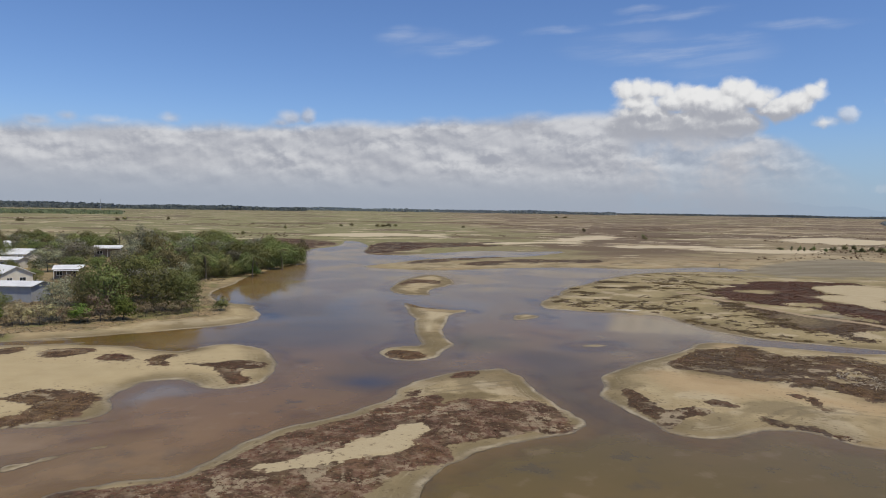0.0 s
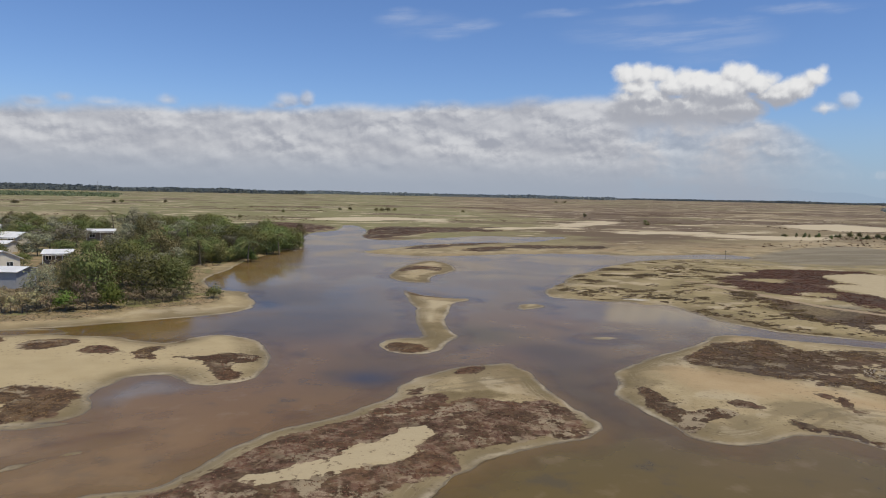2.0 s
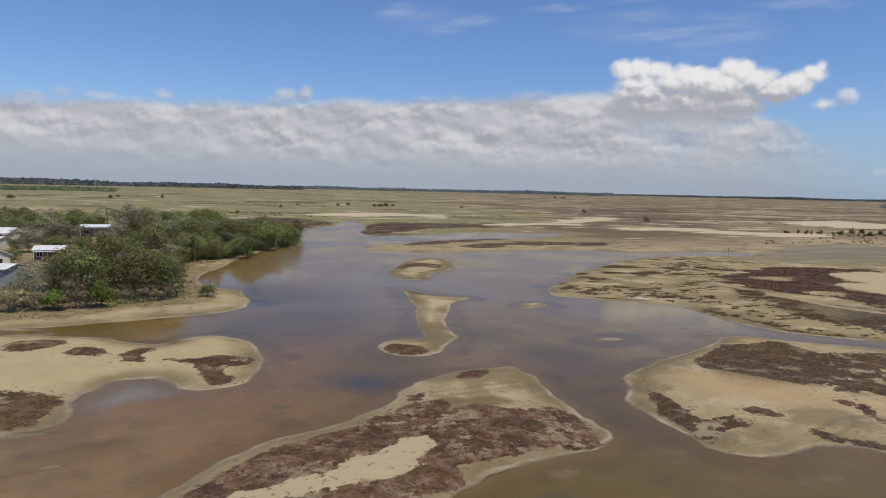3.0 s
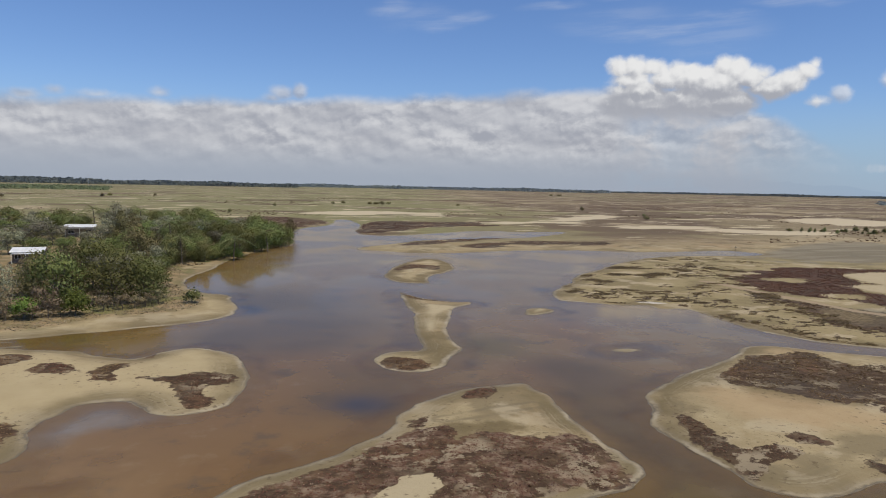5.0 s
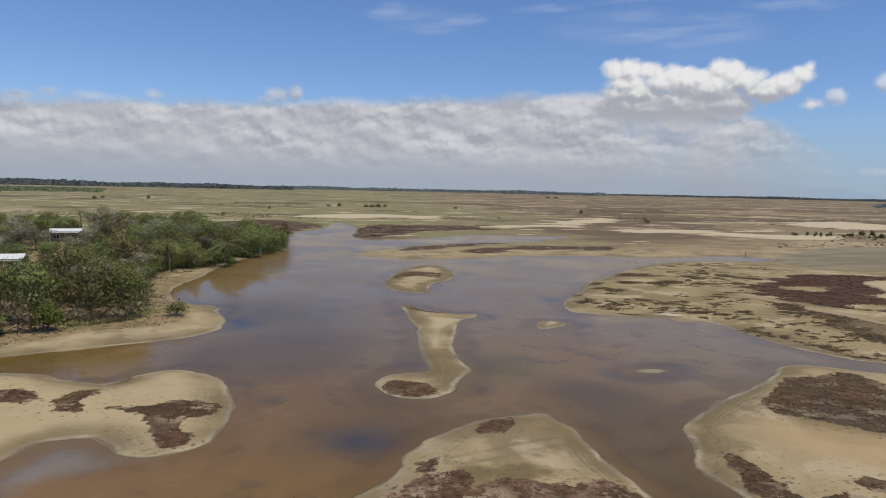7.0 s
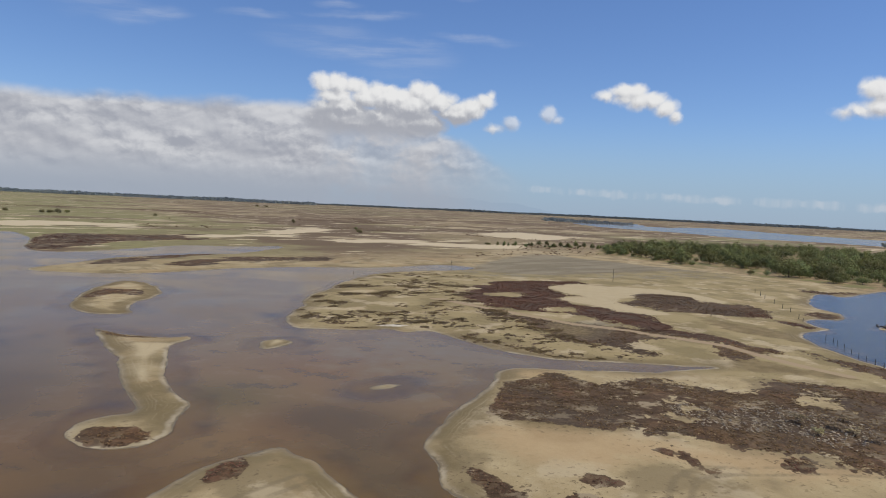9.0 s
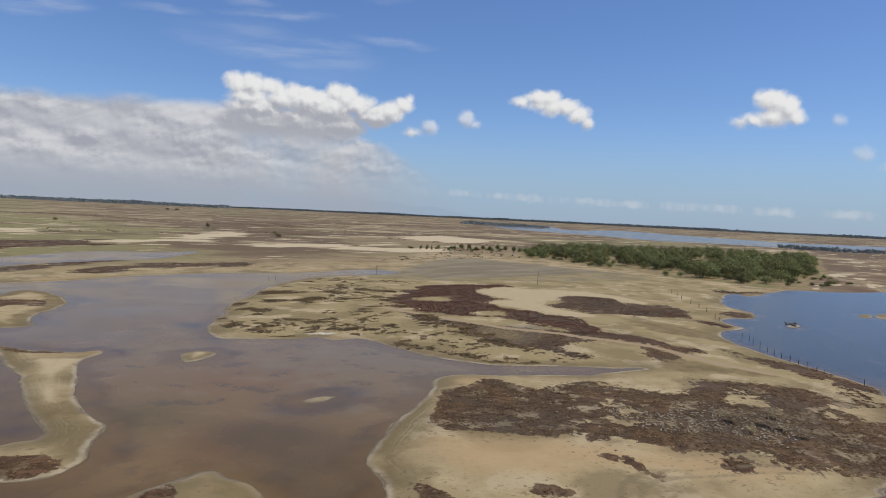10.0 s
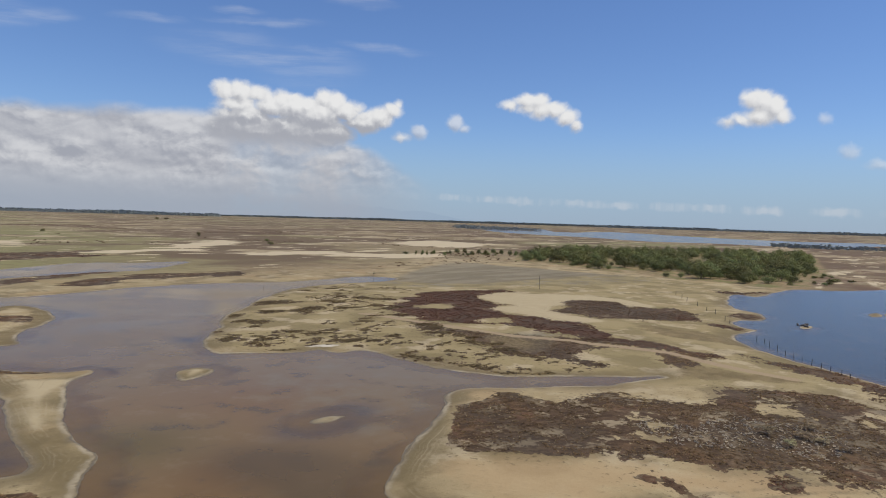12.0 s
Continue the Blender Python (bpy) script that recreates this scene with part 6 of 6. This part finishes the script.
def coconut_palm(x, y, height, spread):
    """A bent ringed trunk and a head of drooping feathered fronds."""
    thing = tagged(new("palm_tree"), "coconut palm with drooping fronds among shore trees", "palm", "palms")
    lean = rng.uniform(-0.9, 0.9, 2)
    path = [(lean[0] * u * u, lean[1] * u * u, u * height * 0.86 - 0.1) for u in np.linspace(0, 1, 6)]
    bm = bmesh.new()
    tube(bm, path, [0.22, 0.16, 0.14, 0.13, 0.12, 0.13], 7)
    part("trunk", bm, MAT["bark"], thing)
    head = Vector(path[-1])
    for i in range(15):
        a, rise_by = i * 2.4 + rng.uniform(-0.2, 0.2), rng.uniform(-0.45, 1.35)
        l = spread * 0.55 * rng.uniform(0.85, 1.15)
        out = Vector((math.cos(a), math.sin(a), 0))
        side = Vector((-math.sin(a), math.cos(a), 0))
        spine = [head + out * (u * l) + Vector((0, 0, l * (rise_by * u - (0.55 + 0.5 * rise_by) * u * u))) for u in np.linspace(0, 1, 7)]
        bm = bmesh.new()
        for s0, s1, u in zip(spine, spine[1:], np.linspace(0.1, 0.95, 6)):
            w = 0.34 * (0.5 + math.sin(u * 3.0)) * spread / 5
            for sign in (-1, 1):
                for v in (0.15, 0.65):
                    c = s0.lerp(s1, v)
                    tip = c + side * (sign * w) + out * 0.15 - Vector((0, 0, w * 0.55))
                    q = [bm.verts.new(p) for p in (c, c.lerp(tip, 0.5) + out * 0.1, tip, c.lerp(tip, 0.5) - out * 0.1)]
                    bm.faces.new(q)
        tube(bm, spine, [0.045, 0.04, 0.035, 0.03, 0.02, 0.015, 0.01], 3)
        part("frond", bm, MAT["palm"], thing)
    thing.location = (x, y, ground_at(x, y))


for x, y, h, w in PALMS:
    coconut_palm(x, y, h, max(w * 1.2, 6.0))


# low dark scrub dotted over the plain
sc_x, sc_y = rng.uniform(-330, 760, 26000), rng.uniform(225, 950, 26000)
ok = (at(shore, sc_x, sc_y) > 3) & (np.abs(sc_x - 30) < sc_y * 1.05) & (rough(sc_x, sc_y, 90.0, 4) > 0.12) & (at(bare, sc_x, sc_y) > 4)
sc_x, sc_y = sc_x[ok], sc_y[ok]
tagged(new("plain_scrub", tuft_mesh("plain_scrub", sc_x, sc_y, at(rise, sc_x, sc_y), rng.uniform(0.35, 1.15, len(sc_x)) * rng.choice([0.7, 1.0, 1.3], len(sc_x)), MAT["samphire_olive"], 8, 0.8)),
       "low dark scrub dotted over the dry plain", "scrub", kind="stuff")


# ---- houses behind the trees ----
def sheet_roof(bm, w, d, z, ridge, over=0.5, thick=0.07, ribs=True):
    """A gabled sheet roof with its ridge along x and upstanding ribs."""
    for sign in (-1, 1):
        y1, y0 = sign * (d / 2 + over), 0.0
        z1 = z - ridge * over / (d / 2)
        x0, x1 = -w / 2 - over, w / 2 + over
        a = [(x0, y0, z + ridge), (x1, y0, z + ridge), (x1, y1, z1), (x0, y1, z1)]
        top = [bm.verts.new(p) for p in a]
        low = [bm.verts.new((p[0], p[1], p[2] - thick)) for p in a]
        bm.faces.new(top if sign < 0 else top[::-1])
        bm.faces.new(low[::-1] if sign < 0 else low)
        for i in range(4):
            bm.faces.new((top[i], low[i], low[(i + 1) % 4], top[(i + 1) % 4]))
        if ribs:
            for x in np.arange(x0 + 0.3, x1, 0.76):
                for q in ((x - 0.04, x + 0.04),):
                    v = [bm.verts.new(p) for p in ((q[0], y0, z + ridge), (q[1], y0, z + ridge), (q[1], y1, z1), (q[0], y1, z1))]
                    t = [bm.verts.new(p.co + Vector((0, 0, 0.06))) for p in v]
                    bm.faces.new(t)
                    for i in range(4):
                        bm.faces.new((v[i], v[(i + 1) % 4], t[(i + 1) % 4], t[i]))


def walls(bm, w, d, h, ridge, t=0.15):
    """Four walls with thickness, the gable ends carried up to the ridge."""
    box(bm, -w / 2, -d / 2, -0.1, w / 2, -d / 2 + t, h)
    box(bm, -w / 2, d / 2 - t, -0.1, w / 2, d / 2, h)
    for x0 in (-w / 2, w / 2 - t):
        box(bm, x0, -d / 2 + t, -0.1, x0 + t, d / 2 - t, h)
        tri = [(-d / 2, h), (d / 2, h), (0, h + ridge - 0.08)]
        a = [bm.verts.new((x0, y, z)) for y, z in tri]
        b = [bm.verts.new((x0 + t, y, z)) for y, z in tri]
        bm.faces.new(a[::-1])
        bm.faces.new(b)
        for i in range(3):
            bm.faces.new((a[i], a[(i + 1) % 3], b[(i + 1) % 3], b[i]))


def window_in(house, x, y, z, w, h, along):
    """A framed window let into a wall; along is the wall's direction."""
    def slab(bm, u0, z0, u1, z1, t0, t1):
        if along == "x":
            box(bm, x + u0, y + t0, z + z0, x + u1, y + t1, z + z1)
        else:
            box(bm, x + t0, y + u0, z + z0, x + t1, y + u1, z + z1)
    bm = bmesh.new()
    for u0, z0, u1, z1 in ((-w / 2, 0, -w / 2 + 0.07, h), (w / 2 - 0.07, 0, w / 2, h), (-w / 2 + 0.07, 0, w / 2 - 0.07, 0.07), (-w / 2 + 0.07, h - 0.07, w / 2 - 0.07, h), (-0.03, 0.07, 0.03, h - 0.07)):
        slab(bm, u0, z0, u1, z1, -0.05, 0.05)
    window = part("window", bm, MAT["paint"], house, "white-framed window")
    bm = bmesh.new()
    slab(bm, -w / 2 + 0.07, 0.07, w / 2 - 0.07, h - 0.07, -0.012, 0.012)
    part("pane", bm, MAT["glass"], window)


def house(name, label, x, y, turn, w, d, h, ridge, roof, wall, windows=(), door=None, awning=0.0, tank=False):
    thing = tagged(new(name), label, "house" if name == "house" else "shed", "waterside houses")
    bm = bmesh.new()
    walls(bm, w, d, h, ridge)
    part("wall", bm, MAT[wall], thing)
    bm = bmesh.new()
    sheet_roof(bm, w, d, h + 0.02, ridge)
    part("roof", bm, MAT[roof], thing)
    for side, u, z, ww, hh in windows:
        if side in "fb":
            window_in(thing, u, -d / 2 if side == "f" else d / 2, z, ww, hh, "x")
        else:
            window_in(thing, -w / 2 if side == "l" else w / 2, u, z, ww, hh, "y")
    if door is not None:
        bm = bmesh.new()
        box(bm, door - 0.45, -d / 2 - 0.04, 0.05, door + 0.45, -d / 2 + 0.02, 2.1, 0.01)
        part("door", bm, MAT["wall_brown"], thing)
    if awning:
        bm = bmesh.new()
        box(bm, -w / 2, -d / 2 - awning, h - 0.45, w / 2, -d / 2 - 0.02, h - 0.38)
        veranda = part("veranda_roof", bm, MAT[roof], thing)
        for u in (-w / 2 + 0.1, 0.0, w / 2 - 0.1):
            bm = bmesh.new()
            tube(bm, [(u, -d / 2 - awning + 0.1, -0.1), (u, -d / 2 - awning + 0.1, h - 0.44)], [0.05, 0.05], 6)
            part("veranda_post", bm, MAT["paint"], veranda)
    thing.matrix_basis = Matrix.Translation((x, y, ground_at(x, y))) @ Matrix.Rotation(radians(turn), 4, "Z")
    return thing


house("shed", "grey steel shed with a white sheet roof", -49.3, 137.5, -14, 7.4, 6.0, 3.3, 0.55, "roof_white", "wall_grey")
house("house", "cream weatherboard house with a white gabled roof", -61.5, 165.0, -50, 9.5, 7.0, 2.9, 1.7, "roof_white", "wall_cream",
      (("r", -1.3, 1.0, 1.2, 1.1), ("r", 1.4, 1.0, 1.4, 1.1), ("f", -2.6, 1.0, 1.5, 1.1), ("f", 2.4, 1.0, 1.5, 1.1)), 0.3)
house("house", "dark-walled house with a pale sheet roof", -52.4, 179.0, 6, 5.8, 5.4, 2.7, 0.7, "roof_white", "wall_brown", (("f", -1.8, 1.0, 1.3, 1.1), ("f", 1.8, 1.0, 1.3, 1.1)), 0.0, 1.5)
house("house", "low house with a flat white roof among trees", -60.5, 254.0, 8, 8.4, 6.0, 3.5, 0.6, "roof_white", "wall_brown", (("f", -2.6, 1.2, 1.8, 1.2), ("f", 2.4, 1.2, 1.8, 1.2)), None, 1.6)
house("house", "house with a blue sheet roof among trees", -23.6, 243.0, -8, 7.8, 6.4, 3.2, 1.3, "roof_blue", "wall_cream", (("f", -2.3, 1.0, 1.6, 1.2), ("f", 2.1, 1.0, 1.6, 1.2)), 0.0)
house("house", "wide white-roofed house with an outbuilding", -80.5, 228.0, -18, 10.5, 7.5, 3.2, 1.3, "roof_white", "wall_cream", (("f", -4.0, 2.0, 1.8, 1.2), ("f", 3.6, 2.0, 1.8, 1.2)), 0.4, 1.6)
house("shed", "small garden shed with a pale roof", -34.4, 169.0, 20, 3.2, 3.0, 3.0, 0.5, "roof_white", "wall_brown")
house("house", "long low house with a white roof", -77.0, 209.0, -12, 9.0, 5.0, 2.8, 0.6, "roof_white", "wall_cream", (("f", -2.5, 1.0, 1.4, 1.0), ("f", 2.5, 1.0, 1.4, 1.0)), 0.2)


def water_tank(x, y, z, r, h):
    """A white domed tank raised on a steel stand."""
    thing = tagged(new("water_tank"), "round white water tank on a stand by house", "water tank")
    bm = bmesh.new()
    tube(bm, [(0, 0, z), (0, 0, z + h * 0.15), (0, 0, z + h * 0.8), (0, 0, z + h * 0.93), (0, 0, z + h)], [r * 0.92, r, r, r * 0.75, r * 0.2], 18)
    part("tank", bm, MAT["paint"], thing)
    for a in (0.8, 2.4, 3.9, 5.5):
        bm = bmesh.new()
        tube(bm, [(r * 0.7 * math.cos(a), r * 0.7 * math.sin(a), -0.1), (r * 0.7 * math.cos(a), r * 0.7 * math.sin(a), z + 0.02)], [0.07, 0.07], 6)
        part("stand_leg", bm, MAT["steel"], thing)
    thing.location = (x, y, ground_at(x, y))


water_tank(-86.5, 236.5, 4.4, 1.2, 2.2)


# ---- posts, poles and driftwood ----
def post(name, label, group, x, y, height, r, base=None, lean=0.05):
    """A weathered round post, slightly leaning, with a split top."""
    bm = bmesh.new()
    a, b = rng.uniform(-lean, lean, 2) * height
    z = ground_at(x, y) - 0.25 if base is None else base
    tube(bm, [(0, 0, 0), (a * 0.4, b * 0.4, height * 0.5), (a, b, height + 0.2), (a * 1.02, b * 1.02, height + 0.25)], [r * 1.1, r, r * 0.9, r * 0.55], 8)
    ob = part(name, bm, MAT["post"], None)
    ob.location = (x, y, z)
    return tagged(ob, label, "post", group)


for x, y, h, w in LAGOON_POSTS:
    post("fence_post", "weathered timber fence post standing in shallow water", "posts in the water", x, y, h * 0.72, rng.uniform(0.04, 0.06))
for x, y, h, w in FENCE_POSTS:
    post("fence_post", "weathered timber fence post on the salt flat", "posts on the flat", x, y, h * 0.9, 0.06)


def utility_pole(x, y, height, arm):
    thing = tagged(new("timber_pole"), "dark timber pole standing on the flats", "pole", "timber poles")
    bm = bmesh.new()
    tube(bm, [(0, 0, -0.4), (0, 0, height * 0.5), (0.02, 0.01, height)], [0.065, 0.06, 0.05], 8)
    part("shaft", bm, MAT["post"], thing)
    if arm:
        bm = bmesh.new()
        box(bm, -arm, -0.17, height - 0.55, arm, -0.09, height - 0.43, 0.01)
        part("crossarm", bm, MAT["post"], thing)
    thing.location = (x, y, ground_at(x, y))


for x, y, h, arm in ((143.1, 190.8, 3.2, 0.45), (165.3, 142.8, 4.0, 0.0), (103.8, 191.3, 1.1, 0.0), (105.6, 190.6, 0.9, 0.0)):
    utility_pole(x, y, h, arm)


def driftwood(x, y, length, turn):
    bm = bmesh.new()
    tube(bm, [(-length / 2, 0, 0), (-length * 0.1, 0.1, 0.12), (length * 0.3, -0.05, 0.2), (length / 2, 0.1, 0.1)], [0.16, 0.2, 0.17, 0.08], 7)
    tube(bm, [(-length * 0.05, 0.1, 0.15), (length * 0.05, 0.35, 0.5)], [0.08, 0.04], 6)
    ob = part("driftwood_log", bm, MAT["post"], None)
    ob.matrix_basis = Matrix.Translation((x, y, ground_at(x, y) + 0.1)) @ Matrix.Rotation(turn, 4, "Z")
    tagged(ob, "dark stranded log lying in shallow water", "log", "stranded logs")


for x, y, l, a in ((159.8, 71.7, 2.6, 0.4), (157.4, 69.8, 2.0, 1.1), (161.6, 70.6, 1.6, -0.3)):
    driftwood(x, y, l, a)


def lattice_mast(x, y, height):
    thing = tagged(new("lattice_mast"), "thin steel lattice mast far off on plain", "mast")
    for a in (0.5, 2.6, 4.7):
        bm = bmesh.new()
        tube(bm, [(1.2 * math.cos(a), 1.2 * math.sin(a), -0.3), (0.35 * math.cos(a), 0.35 * math.sin(a), height)], [0.35, 0.25], 5)
        part("leg", bm, MAT["steel"], thing)
    for z in np.arange(3, height, 5):
        w = 1.2 - 0.85 * z / height
        bm = bmesh.new()
        ring = [(w * math.cos(a), w * math.sin(a), z) for a in (0.5, 2.6, 4.7, 0.5)]
        tube(bm, ring, [0.1] * 4, 4)
        part("brace", bm, MAT["steel"], thing)
    thing.location = (x, y, ground_at(x, y))


lattice_mast(-549.8, 2297.8, 33.0)


# ---- woods and fields at the horizon ----
def far_wood(label, az0, az1, dist0, dist1, height, count, mat):
    a, d = np.radians(rng.uniform(az0, az1, count)), rng.uniform(dist0, dist1, count)
    px, py = d * np.sin(a), d * np.cos(a)
    h = height * (0.7 + 0.9 * (rough(px, py, 300.0, 3) + 0.3)) * rng.uniform(0.75, 1.2, count)
    verts = []
    for layer in (0.25, 0.55, 0.85):
        c = np.stack([px + rng.normal(0, 4, count), py + rng.normal(0, 4, count), h * layer], 1)
        s = h * rng.uniform(0.25, 0.45, count)
        t = rng.uniform(0, 6.28, count)
        u = np.stack([np.cos(t), np.sin(t), rng.uniform(-0.3, 0.3, count)], 1) * s[:, None] * 1.4
        v = np.stack([rng.uniform(-0.4, 0.4, count), rng.uniform(-0.4, 0.4, count), np.ones(count)], 1) * s[:, None] * 0.8
        verts.append(np.stack([c - u, c - v, c + u, c + v], 1))
    verts = np.concatenate(verts).reshape(-1, 3)
    me = mesh_from("far_wood", verts, np.arange(len(verts)).reshape(-1, 4), mat)
    tagged(new("far_wood", me), label, "woods", kind="stuff")


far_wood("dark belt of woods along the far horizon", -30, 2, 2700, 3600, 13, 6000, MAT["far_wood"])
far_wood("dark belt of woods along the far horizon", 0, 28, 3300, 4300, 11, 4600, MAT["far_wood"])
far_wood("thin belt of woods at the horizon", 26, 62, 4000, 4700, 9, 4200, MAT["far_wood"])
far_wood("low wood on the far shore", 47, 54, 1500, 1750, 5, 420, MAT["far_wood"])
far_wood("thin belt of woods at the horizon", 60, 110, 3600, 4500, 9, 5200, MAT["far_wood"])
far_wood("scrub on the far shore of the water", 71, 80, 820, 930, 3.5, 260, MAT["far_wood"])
far_wood("green cane fields near the horizon", -32, -12, 1300, 1900, 4, 2600, MAT["far_field"])
